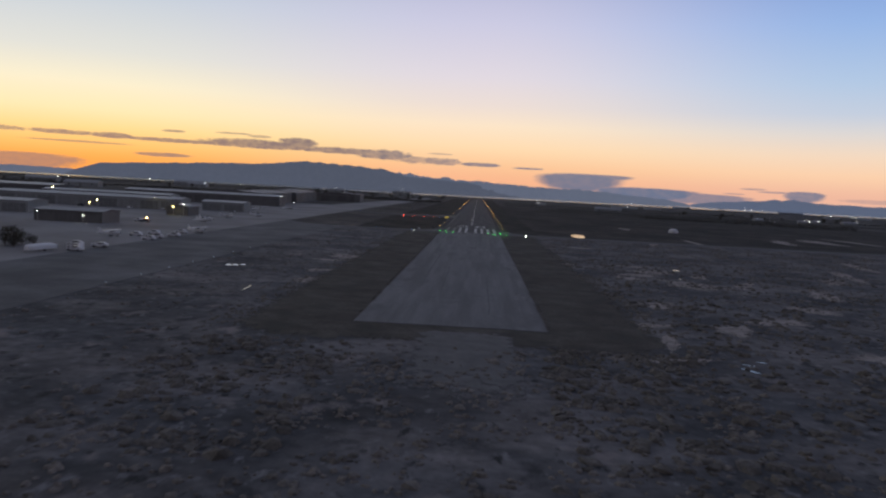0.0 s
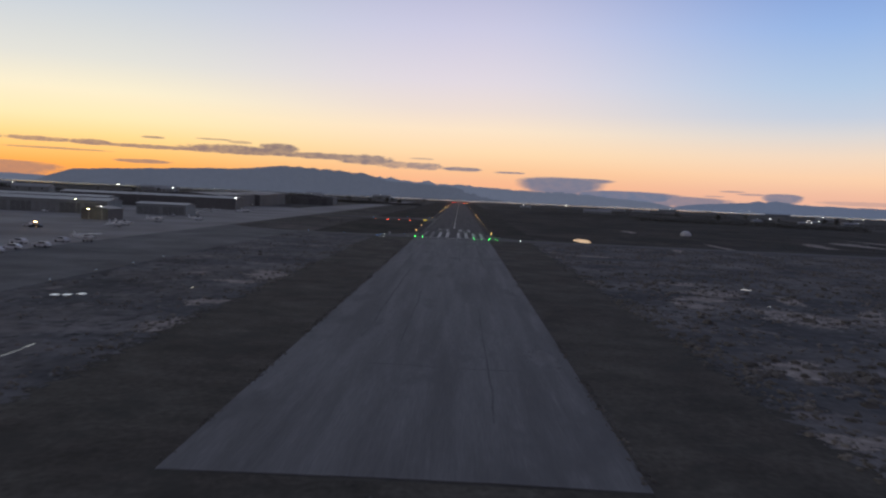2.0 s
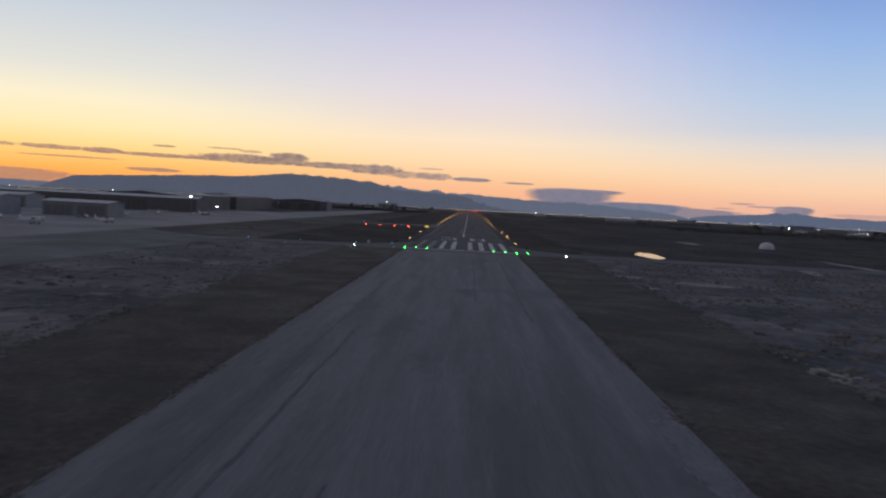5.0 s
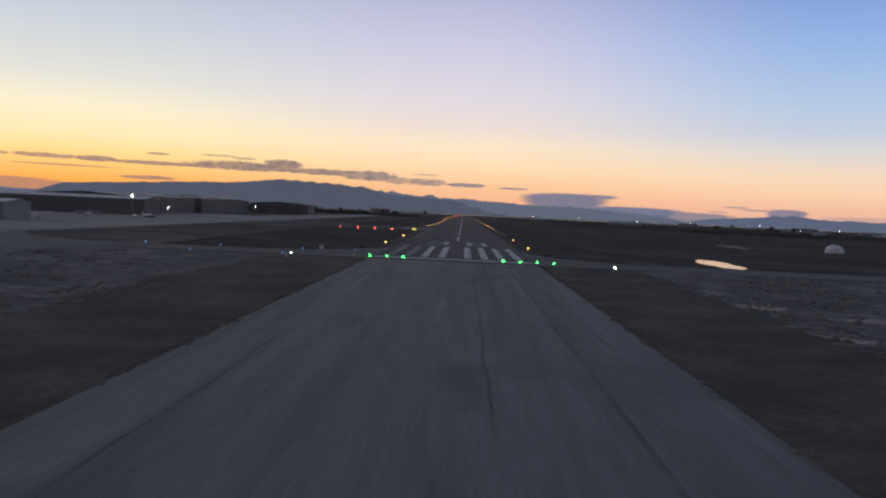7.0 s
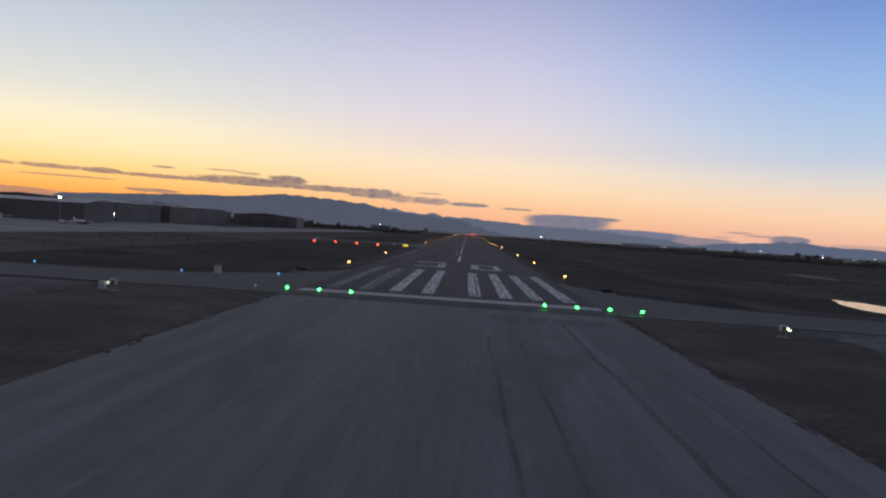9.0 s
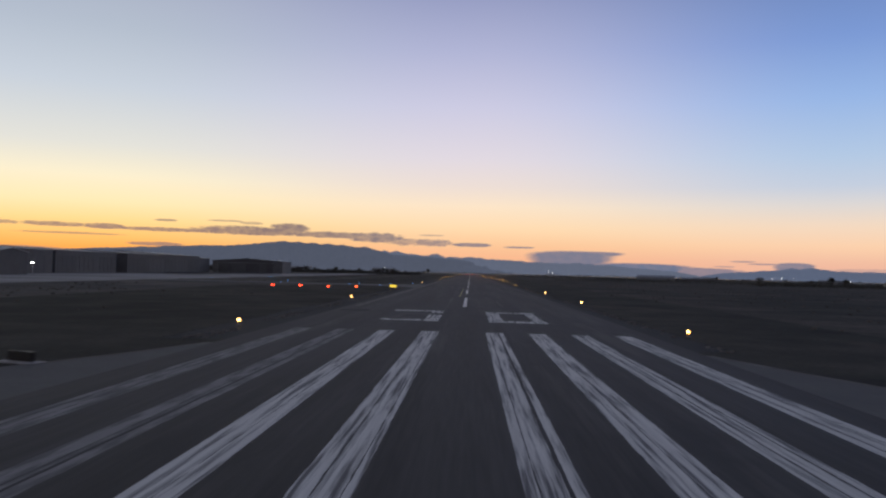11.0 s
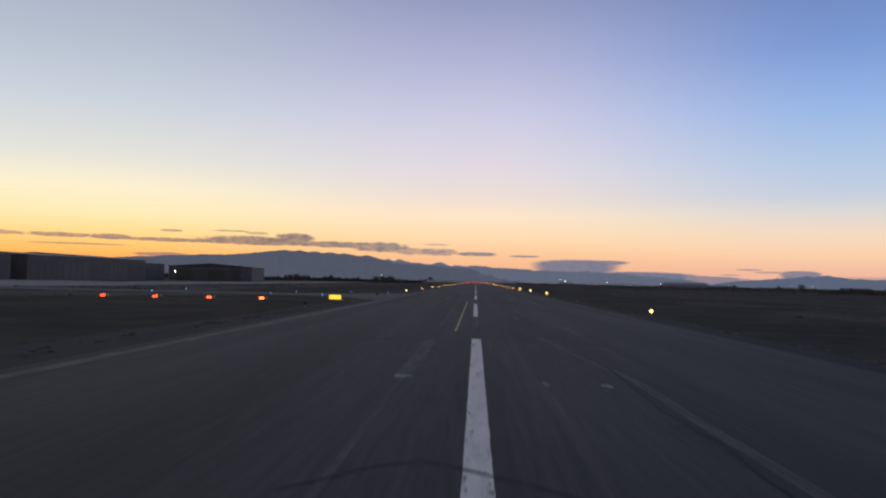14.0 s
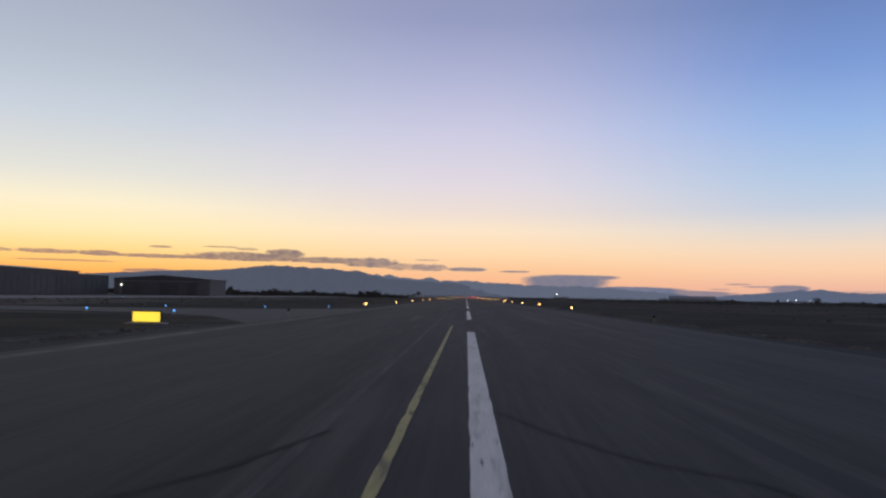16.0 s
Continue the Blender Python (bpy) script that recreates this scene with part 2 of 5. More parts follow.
M_PAINT_OLD = mat("faded_white_paint", (0.26, 0.25, 0.24), 0.85, vary=0.2, scale=1.2, fine=14.0, bump=0.15, bump_dist=0.003,
                  stretch=(2.6, 0.28, 1), second=(0.12, 0.115, 0.115), sec_scale=1.0, sec_lo=0.45, sec_hi=0.6)
M_GHOST = mat("worn_off_paint", (0.105, 0.098, 0.09), 0.85, vary=0.25, scale=1.2, fine=10.0, bump=0.1, bump_dist=0.003, stretch=(2.6, 0.28, 1), second=(0.07, 0.066, 0.063), sec_scale=1.0, sec_lo=0.42, sec_hi=0.58)
M_EDGE_OLD = mat("worn_edge_stripe", (0.15, 0.135, 0.12), 0.88, vary=0.3, scale=0.3, fine=4.0, bump=0.1, bump_dist=0.003, second=(0.085, 0.078, 0.072), sec_scale=0.35, sec_lo=0.45, sec_hi=0.62)
M_YELLOW = mat("worn_yellow_paint", (0.54, 0.47, 0.2), 0.75, vary=0.15, scale=1.5, fine=14.0, bump=0.15, bump_dist=0.003,
               stretch=(2, 0.3, 1), second=(0.13, 0.12, 0.1), sec_scale=1.0, sec_lo=0.58, sec_hi=0.7)
M_PALE_PATCH = mat("paler_asphalt", (0.078, 0.072, 0.068), 0.85, spec=0.3, vary=0.25, scale=0.8, fine=6.0, bump=0.2, stretch=(1, 0.1, 1))
M_SEAL = mat("crack_sealant", (0.142, 0.14, 0.138), 0.95, spec=0.05, vary=0.2, bump=0.2, second=(0.172, 0.17, 0.167), sec_scale=0.12, sec_lo=0.42, sec_hi=0.56)
M_SEAL_DARK = mat("dark_crack_sealant", (0.05, 0.047, 0.044), 0.95, spec=0.05, vary=0.2, bump=0.2, second=(0.06, 0.056, 0.053), sec_scale=0.3, sec_lo=0.45, sec_hi=0.6)
M_SEAL_FAINT = mat("faint_crack_sealant", (0.046, 0.043, 0.041), 0.9, spec=0.2, vary=0.2, bump=0.2, second=(0.063, 0.059, 0.056), sec_scale=0.6, sec_lo=0.42, sec_hi=0.58)
M_MUD = mat("pale_dry_mud", (0.39, 0.338, 0.292), 0.93, spec=0.2, vary=0.3, scale=0.5, fine=4.0, bump=0.3, bump_dist=0.03,
            second=(0.24, 0.212, 0.188), sec_scale=0.45, sec_lo=0.45, sec_hi=0.58)


def layer(m, colour, scale, lo, hi, stretch=(1, 1, 1), detail=6.0, rough=0.62, offset=0.0):
    """Lays another colour over a surface in patches of its own."""
    nt = m.node_tree
    b = nt.nodes["Principled BSDF"]
    under = b.inputs["Base Color"].links[0].from_socket
    tc = nt.nodes.new("ShaderNodeTexCoord")
    mp = nt.nodes.new("ShaderNodeMapping")
    mp.inputs["Scale"].default_value, mp.inputs["Location"].default_value = stretch, (offset, offset, 0)
    nt.links.new(tc.outputs["Object"], mp.inputs[0])
    n = nt.nodes.new("ShaderNodeTexNoise")
    n.inputs["Scale"].default_value, n.inputs["Detail"].default_value, n.inputs["Roughness"].default_value = scale, detail, rough
    nt.links.new(mp.outputs[0], n.inputs["Vector"])
    r = nt.nodes.new("ShaderNodeMapRange")
    r.inputs[1].default_value, r.inputs[2].default_value = lo, hi
    nt.links.new(n.outputs["Fac"], r.inputs[0])
    mix = nt.nodes.new("ShaderNodeMix")
    mix.data_type = "RGBA"
    nt.links.new(r.outputs[0], mix.inputs[0])
    nt.links.new(under, mix.inputs[6])
    mix.inputs[7].default_value = (*colour, 1)
    nt.links.new(mix.outputs[2], b.inputs["Base Color"])
    return m


layer(M_SOIL, (0.285, 0.25, 0.228), 0.11, 0.60, 0.69, (1, 0.8, 1))
layer(M_SOIL, (0.07, 0.07, 0.069), 0.16, 0.57, 0.66, (1, 0.7, 1), offset=31.0)
layer(M_SOIL, (0.235, 0.228, 0.222), 0.55, 0.58, 0.67, (1, 0.6, 1), offset=51.0)
layer(M_SOIL, (0.05, 0.05, 0.047), 0.42, 0.585, 0.66, (1, 0.55, 1), offset=73.0)
layer(M_FIELD, (0.055, 0.053, 0.048), 0.22, 0.57, 0.67, (1, 0.5, 1), offset=43.0)
layer(M_FIELD, (0.17, 0.145, 0.125), 0.016, 0.55, 0.65, (1, 0.7, 1), offset=12.0)
layer(M_GRASS_SOUTH, (0.075, 0.071, 0.06), 0.09, 0.52, 0.64, offset=7.0)
layer(M_GRASS, (0.098, 0.084, 0.068), 0.05, 0.58, 0.70, (1, 0.5, 1), offset=5.0)
layer(M_HEATH, (0.12, 0.102, 0.085), 0.03, 0.57, 0.68, (0.6, 1, 1), offset=6.0)
layer(M_HEATH, (0.036, 0.036, 0.031), 0.2, 0.56, 0.66, (0.6, 1, 1), offset=16.0)
layer(M_RUNWAY, (0.225, 0.222, 0.216), 0.5, 0.60, 0.70, (1, 0.05, 1), offset=3.0)
layer(M_RUNWAY, (0.135, 0.134, 0.132), 0.10, 0.56, 0.66, (1, 0.35, 1), offset=9.0)
layer(M_RUNWAY_NEW, (0.098, 0.09, 0.083), 0.55, 0.57, 0.68, (1, 0.035, 1), offset=4.0)
layer(M_RUNWAY_NEW, (0.043, 0.04, 0.039), 0.16, 0.58, 0.68, (1, 0.3, 1), offset=15.0)
layer(M_PAINT_FRESH, (0.2, 0.185, 0.165), 2.2, 0.63, 0.67, (2.4, 0.35, 1), detail=4.0, offset=2.0)
layer(M_YELLOW, (0.16, 0.14, 0.09), 3.0, 0.58, 0.64, (2.0, 0.5, 1), detail=4.0)


def ragged_edge(m, scale, depth):
    """Lets a patch break up towards its rim: the mesh's 'cover' runs from 0 at the rim to 1 in the middle."""
    nt = m.node_tree
    b = nt.nodes["Principled BSDF"]
    at = nt.nodes.new("ShaderNodeAttribute")
    at.attribute_name = "cover"
    tc = nt.nodes.new("ShaderNodeTexCoord")
    n = nt.nodes.new("ShaderNodeTexNoise")
    n.inputs["Scale"].default_value, n.inputs["Detail"].default_value, n.inputs["Roughness"].default_value = scale, 6.0, 0.65
    nt.links.new(tc.outputs["Object"], n.inputs["Vector"])
    k = nt.nodes.new("ShaderNodeMath")
    k.operation = "MULTIPLY_ADD"
    k.inputs[1].default_value = depth
    nt.links.new(n.outputs["Fac"], k.inputs[0])
    nt.links.new(at.outputs["Fac"], k.inputs[2])
    r = nt.nodes.new("ShaderNodeMapRange")
    r.inputs[1].default_value, r.inputs[2].default_value = depth * 0.5 + 0.08, depth * 0.5 + 0.2
    nt.links.new(k.outputs[0], r.inputs[0])
    nt.links.new(r.outputs[0], b.inputs["Alpha"])
    return m


ragged_edge(M_MUD, 1.2, 2.6)
ragged_edge(M_GRASS_SOUTH, 0.5, 2.6)
M_PATCH_OLD = ragged_edge(mat("pale_old_asphalt", (0.195, 0.192, 0.186), 0.88, spec=0.3, vary=0.2, scale=0.8, fine=7, bump=0.2, stretch=(1, 0.2, 1)), 1.2, 2.4)
M_SHOULDER_DARK = ragged_edge(mat("dark_shoulder", (0.038, 0.038, 0.039), 0.9, spec=0.2, vary=0.3, scale=0.4, fine=4, bump=0.3, bump_dist=0.02), 0.8, 2.0)
M_PATCH_DARK = ragged_edge(mat("dark_patched_asphalt", (0.138, 0.137, 0.137), 0.88, spec=0.3, vary=0.3, scale=0.6, fine=7, bump=0.2, stretch=(1, 0.2, 1)), 0.9, 2.2)
M_PATCH_BLACK = ragged_edge(mat("fresh_asphalt_patch", (0.046, 0.044, 0.044), 0.9, spec=0.2, vary=0.2, scale=0.8, fine=7, bump=0.2), 1.2, 1.6)
M_OVERRUN = ragged_edge(mat("broken_pavement", (0.165, 0.16, 0.15), 0.9, spec=0.2, vary=0.25, scale=0.4, fine=4, bump=0.4, bump_dist=0.04), 0.35, 3.0)
M_WATER = mat("still_water", (0.03, 0.035, 0.04), 0.05, spec=0.5, vary=0.1, scale=0.5, fine=3, bump=0.02, bump_dist=0.005, ior=1.333)
M_LAKE = mat("lake_water", (0.05, 0.06, 0.07), 0.15, spec=0.5, vary=0.05, scale=0.01, fine=0.05, bump=0.0, ior=1.333)
M_SCRUB = mat("dry_scrub", (0.2, 0.182, 0.158), 0.95, spec=0.1, vary=0.4, scale=0.15, fine=3.0, bump=0.0, second=(0.23, 0.205, 0.176), sec_scale=0.06, sec_lo=0.5, sec_hi=0.68)
M_WEED = mat("pale_dry_weeds", (0.19, 0.172, 0.14), 0.95, spec=0.1, vary=0.4, scale=0.15, fine=3.0, bump=0.0)
M_BUSH = mat("dull_bush", (0.155, 0.142, 0.122), 0.95, spec=0.1, vary=0.4, scale=0.3, fine=3.0, bump=0.0)
M_TUFT = mat("dark_tufts", (0.13, 0.116, 0.095), 0.95, spec=0.1, vary=0.4, scale=0.15, fine=3.0, bump=0.0)
# Haze in front of the mountains is put in as a bluish glow.
M_ROCK_HAZE = mat("haze_glow_mountain", (0.13, 0.13, 0.14), 1.0, spec=0.0, vary=0.12, scale=0.004, fine=0.02, bump=0.5, bump_dist=8.0, emit=(0.42, 0.5, 0.7), emit_strength=0.155)
# Ranges further back glow stronger to stand for more haze.
M_ROCK_HAZE_MID = mat("mid_haze_glow_mountain", (0.13, 0.135, 0.15), 1.0, spec=0.0, vary=0.1, scale=0.004, fine=0.02, bump=0.4, bump_dist=8.0, emit=(0.45, 0.53, 0.74), emit_strength=0.22)
M_ROCK_HAZE_FAR = mat("far_haze_glow_mountain", (0.13, 0.15, 0.18), 1.0, spec=0.0, vary=0.08, scale=0.004, fine=0.02, bump=0.4, bump_dist=8.0, emit=(0.42, 0.52, 0.78), emit_strength=0.2)
M_LEAF = mat("dusk_foliage", (0.095, 0.09, 0.072), 0.9, spec=0.1, vary=0.35, scale=0.8, fine=6.0, bump=0.0)
M_BARK = mat("bark", (0.12, 0.1, 0.085), 0.95, vary=0.3, scale=2, fine=12, bump=0.5, bump_dist=0.03)
M_METAL_WALL = mat("painted_steel_cladding", (0.30, 0.315, 0.305), 0.7, vary=0.12, scale=0.3, fine=5, bump=0.1, per_object=0.12)
# Dark steel; on the +x hangars its dark tone stands for shade.
M_METAL_DARK_SHADED = mat("dark_and_shaded_cladding", (0.14, 0.138, 0.134), 0.65, vary=0.15, scale=0.3, fine=5, bump=0.1, per_object=0.15)
M_METAL_MID = mat("weathered_steel_cladding", (0.18, 0.178, 0.172), 0.7, vary=0.15, scale=0.3, fine=5, bump=0.1)
M_ROOF = mat("pale_metal_roof", (0.32, 0.32, 0.32), 0.45, metal=0.2, vary=0.12, scale=0.2, fine=3, bump=0.1)
M_ROOF_DARK = mat("grey_metal_roof", (0.2, 0.2, 0.21), 0.5, metal=0.2, vary=0.12, scale=0.2, fine=3, bump=0.1)
M_DOOR = mat("hangar_door_steel", (0.215, 0.222, 0.216), 0.6, vary=0.15, scale=0.5, fine=5, bump=0.1, per_object=0.2)
M_GLASS = mat("dark_glass", (0.02, 0.022, 0.025), 0.08, vary=0.05, bump=0.0)
M_AIRFRAME = mat("white_airframe_paint", (0.75, 0.75, 0.74), 0.35, vary=0.06, scale=2, fine=20, bump=0.0)
M_STRIPE = mat("airframe_trim_paint", (0.08, 0.1, 0.2), 0.4, vary=0.1, bump=0.0)
M_RUBBER = mat("rubber", (0.03, 0.03, 0.03), 0.85, vary=0.2, bump=0.1)
M_CARS = [mat("car_paint_white", (0.7, 0.7, 0.7), 0.3, vary=0.05, bump=0.0), mat("car_paint_dark", (0.05, 0.055, 0.065), 0.3, vary=0.05, bump=0.0), mat("car_paint_silver", (0.4, 0.41, 0.42), 0.3, metal=0.4, vary=0.05, bump=0.0)]
M_FIXTURE = mat("yellow_fixture_paint", (0.5, 0.36, 0.06), 0.5, vary=0.15, scale=8, fine=50, bump=0.1)
M_ALU = mat("weathered_aluminium", (0.4, 0.4, 0.4), 0.45, metal=0.7, vary=0.12, scale=6, fine=60, bump=0.1)
M_WHITEBOX = mat("white_equipment_paint", (0.6, 0.59, 0.57), 0.5, vary=0.1, scale=4, fine=40, bump=0.1)
M_GALV = mat("galvanised_sheet", (0.85, 0.87, 0.9), 0.2, metal=0.9, vary=0.08, scale=3, fine=20, bump=0.05)
M_BLACK = mat("black_panel", (0.02, 0.02, 0.02), 0.5, vary=0.1, bump=0.0)
M_PALE_CONC = mat("pale_concrete", (0.45, 0.43, 0.41), 0.9, vary=0.15, scale=3, fine=30, bump=0.3)
M_CONC = mat("cast_concrete", (0.28, 0.27, 0.26), 0.9, vary=0.15, scale=3, fine=30, bump=0.3)
M_DOME = mat("pale_dome_cladding", (0.68, 0.68, 0.68), 0.5, vary=0.1, scale=0.6, fine=6, bump=0.1)
L_GREEN = lamp_mat("green_lens", (0.03, 1.0, 0.085), 20)
L_DIM = lamp_mat("dim_green_lens", (0.3, 0.5, 0.35), 0.2)
L_WARM = lamp_mat("warm_white_lens", (1.0, 0.47, 0.12), 12.0)
L_RED = lamp_mat("red_lens", (1.0, 0.03, 0.015), 28)
L_PAPI = lamp_mat("red_beam_lens", (1.0, 0.04, 0.013), 17)
L_PAPI_ORANGE = lamp_mat("orange_beam_lens", (1.0, 0.065, 0.016), 17)
L_BLUE = lamp_mat("blue_lens", (0.08, 0.38, 1.0), 1.9)
L_WHITE = lamp_mat("white_flash_lens", (0.85, 1.0, 0.7), 40)
L_WHITE_DIM = lamp_mat("dim_flash_lens", (0.85, 1.0, 0.7), 12)
L_SIGN = lamp_mat("lit_yellow_panel", (1.0, 0.72, 0.05), 1.1)
L_FLOOD = lamp_mat("floodlight_lens", (1.0, 0.86, 0.36), 40)
L_FLOOD_W = lamp_mat("cool_floodlight_lens", (0.95, 1.0, 0.85), 35)
L_ORANGE = lamp_mat("sodium_lens", (1.0, 0.55, 0.2), 50)
L_FAR = lamp_mat("distant_lamp_lens", (1.0, 0.95, 0.8), 11)


# ---- mesh helpers ----
def link_mesh(name, bm, material, parent=None, label=""):
    me = bpy.data.meshes.new(name)
    bm.normal_update()
    bm.to_mesh(me)
    bm.free()
    for m in (material if isinstance(material, (list, tuple)) else [material]):
        me.materials.append(m)
    ob = new(name, me)
    if parent is not None:
        ob.parent = parent
    if label:
        ob["label"] = label
    return ob


def part(name, bm, material, parent, label=""):
    return link_mesh(name, bm, material, parent, label)


def thing(name, at, label, category, group="", kind="", turn=0):
    e = new(name)
    e.matrix_basis = pose(*at, 0, 0, turn)
    return tagged(e, label, category, group, kind)


def box(x0, x1, y0, y1, z0, z1, bevel=0.0, bm=None):
    own = bm is None
    b = bmesh.new() if own else bm
    vs = [b.verts.new((x, y, z)) for z in (z0, z1) for y in (y0, y1) for x in (x0, x1)]
    fs = [b.faces.new([vs[i] for i in f]) for f in ((0, 2, 3, 1), (4, 5, 7, 6), (0, 1, 5, 4), (2, 6, 7, 3), (0, 4, 6, 2), (1, 3, 7, 5))]
    if bevel:
        edges = {e for f in fs for e in f.edges}
        bmesh.ops.bevel(b, geom=list(edges), offset=bevel, segments=2, affect="EDGES")
    return b


def tube(x, y, z0, z1, r0, r1=None, n=10, bm=None, tilt=(0, 0)):
    b = bmesh.new() if bm is None else bm
    r1 = r0 if r1 is None else r1
    lo = [b.verts.new((x + r0 * math.cos(2 * math.pi * i / n), y + r0 * math.sin(2 * math.pi * i / n), z0)) for i in range(n)]
    hi = [b.verts.new((x + tilt[0] + r1 * math.cos(2 * math.pi * i / n), y + tilt[1] + r1 * math.sin(2 * math.pi * i / n), z1)) for i in range(n)]
    for i in range(n):
        b.faces.new((lo[i], lo[(i + 1) % n], hi[(i + 1) % n], hi[i]))
    b.faces.new(lo[::-1])
    b.faces.new(hi)
    return b


def lathe(profile, n=12, bm=None, axis="z", at=(0, 0, 0)):
    """Turned body from (radius, height) pairs."""
    b = bmesh.new() if bm is None else bm

    def place(r, a, h):
        if axis == "z":
            p = (r * math.cos(a), r * math.sin(a), h)
        elif axis == "y":
            p = (r * math.cos(a), h, r * math.sin(a))
        else:
            p = (h, r * math.cos(a), r * math.sin(a))
        return (p[0] + at[0], p[1] + at[1], p[2] + at[2])
    rings = [[b.verts.new(place(max(r, 0.001), 2 * math.pi * i / n, h)) for i in range(n)] for r, h in profile]
    for p, q in zip(rings, rings[1:]):
        for i in range(n):
            b.faces.new((p[i], p[(i + 1) % n], q[(i + 1) % n], q[i]))
    b.faces.new(rings[0][::-1])
    b.faces.new(rings[-1])
    bmesh.ops.recalc_face_normals(b, faces=b.faces[:])
    return b


def sheet(points, z, bm=None):
    b = bmesh.new() if bm is None else bm
    b.faces.new([b.verts.new((x, y, z)) for x, y in points])
    return b


def slab(points, z0, z1):
    """A flat paved piece with real thickness."""
    b = bmesh.new()
    lo = [b.verts.new((x, y, z0)) for x, y in points]
    hi = [b.verts.new((x, y, z1)) for x, y in points]
    b.faces.new(hi)
    b.faces.new(lo[::-1])
    n = len(points)
    for i in range(n):
        b.faces.new((lo[i], lo[(i + 1) % n], hi[(i + 1) % n], hi[i]))
    bmesh.ops.recalc_face_normals(b, faces=b.faces[:])
    return b


def blob(cx, cy, rx, ry, turn, n=28, rough=0.3, seed=0):
    """Outline of an irregular patch."""
    rnd = random.Random(seed)
    ph = [rnd.uniform(0, 6.28) for _ in range(6)]
    pts = []
    for i in range(n):
        a = 2 * math.pi * i / n
        k = 1 + rough * (0.5 * math.sin(2 * a + ph[0]) + 0.4 * math.sin(3 * a + ph[1]) + 0.35 * math.sin(5 * a + ph[2]) + 0.3 * math.sin(8 * a + ph[3]))
        x, y = rx * k * math.cos(a), ry * k * math.sin(a)
        c, s = math.cos(radians(turn)), math.sin(radians(turn))
        pts.append((cx + c * x - s * y, cy + s * x + c * y))
    return pts


# ---- ground, water, mountains ----
def ground_sheet():
    b = bmesh.new()
    xs = [-6000, -3000, -1500, -700, -400, -200, -100, -50, -20, 20, 50, 100, 200, 400, 700, 1500, 3000, 6000]
    ys = [-2500, -1200, -700, -450, -400, -350, -300, -250, -200, -150, -100, -50, 0, 100, 200, 400, 800, 1500, 2500, 3500, 4440]
    grid = [[b.verts.new((x, y, -0.05)) for x in xs] for y in ys]
    for j in range(len(ys) - 1):
        for i in range(len(xs) - 1):
            b.faces.new((grid[j][i], grid[j][i + 1], grid[j + 1][i + 1], grid[j + 1][i]))
    return tagged(link_mesh("ground", b, M_FIELD), "flat dark brown dry winter field with scrub", "ground", kind="structure")


ground_sheet()
for side in (-1, 1):
    k = side
    b = bmesh.new()
    lay = b.verts.layers.float.new("cover")
    rows_ = []
    for i in range(41):
        y = -296 + (296 - 1.7) * i / 40
        end = min(1.0, max(0.0, (y + 296) / 14))
        wide = 17.5 * min(1.0, 0.35 + 0.65 * math.sqrt(max(0.0, min(1.0, (y + 296) / 12)))) + 1.6 * noise.noise((y * 0.03, k * 5, 1))
        line = []
        for f, c in ((0.0, 1.6), (0.5, 1.3), (0.8, 0.7), (1.0, -0.1), (1.25, -0.9)):
            v = b.verts.new((k * (15.3 + wide * f), y, -0.012))
            v[lay] = c * end - (1 - end) * 0.9
            line.append(v)
        rows_.append(line)
    for p, q in zip(rows_, rows_[1:]):
        for i in range(4):
            b.faces.new((p[i], p[i + 1], q[i + 1], q[i]) if k > 0 else (p[i + 1], p[i], q[i], q[i + 1]))
    tagged(link_mesh("verge", b, M_GRASS_SOUTH), "mown dry grass verge along the runway edge", "grass verge", kind="structure")
    pts = [(k * 15.3, 30), (k * 30, 12), (k * 60, 11), (k * 62, 200), (k * 40, 232), (k * 15.3, 232)] if k < 0 else [(15.3, 30), (30, 12), (36, 11), (40, 400), (42, 1800), (15.3, 1800)]
    tagged(link_mesh("verge", slab(pts, -0.06, -0.012), M_GRASS), "mown dry grass verge along the runway edge", "grass verge", kind="structure")
tagged(link_mesh("verge", slab([(-15.3, 283), (-22, 273), (-30, 265), (-60, 262), (-60, 1780), (-15.3, 1780)], -0.06, -0.012), M_GRASS), "mown dry grass verge along the runway edge", "grass verge", kind="structure")
b = bmesh.new()
lay = b.verts.layers.float.new("cover")
rows_ = []
for y, c in ((-275.4, 1.5), (-282, 1.2), (-286, 0.5), (-290, -0.2), (-296, -0.9)):
    line = [b.verts.new((x, y, -0.013)) for x in range(-16, 17, 4)]
    for v in line:
        v[lay] = c
    rows_.append(line)
for p, q in zip(rows_, rows_[1:]):
    for i in range(8):
        b.faces.new((p[i], q[i], q[i + 1], p[i + 1]))
tagged(link_mesh("verge", b, M_GRASS_SOUTH), "mown dry grass strip at the end of the runway", "grass verge", kind="structure")
for x0, x1, y0, y1 in ((20, 460, -470, -3), (-66.2, -20, -470, -3), (-20, 20, -470, -280)):
    tagged(link_mesh("field", sheet([(x0, y0), (x1, y0), (x1, y1), (x0, y1)], -0.044), M_SOIL), "bare dry field with patchy brown scrub", "field", kind="structure")

tagged(link_mesh("field", sheet([(35.9, 14), (460, 14), (460, 900), (41, 900), (39.9, 400)], -0.036), M_HEATH), "dark scrubby grassland beside the runway", "field", kind="structure")

lake = slab([(-5200, 2950), (-3400, 2780), (-2300, 2980), (-1500, 2700), (-620, 2900), (-300, 2560), (900, 2600), (2200, 2750), (5200, 2700), (5200, 4436), (-5200, 4436)], -0.04, 0.25)
tagged(link_mesh("lake", lake, M_LAKE), "distant lake reflecting the pink dusk sky", "lake", kind="structure")

VIEW = Vector((0.5, -110, 0))
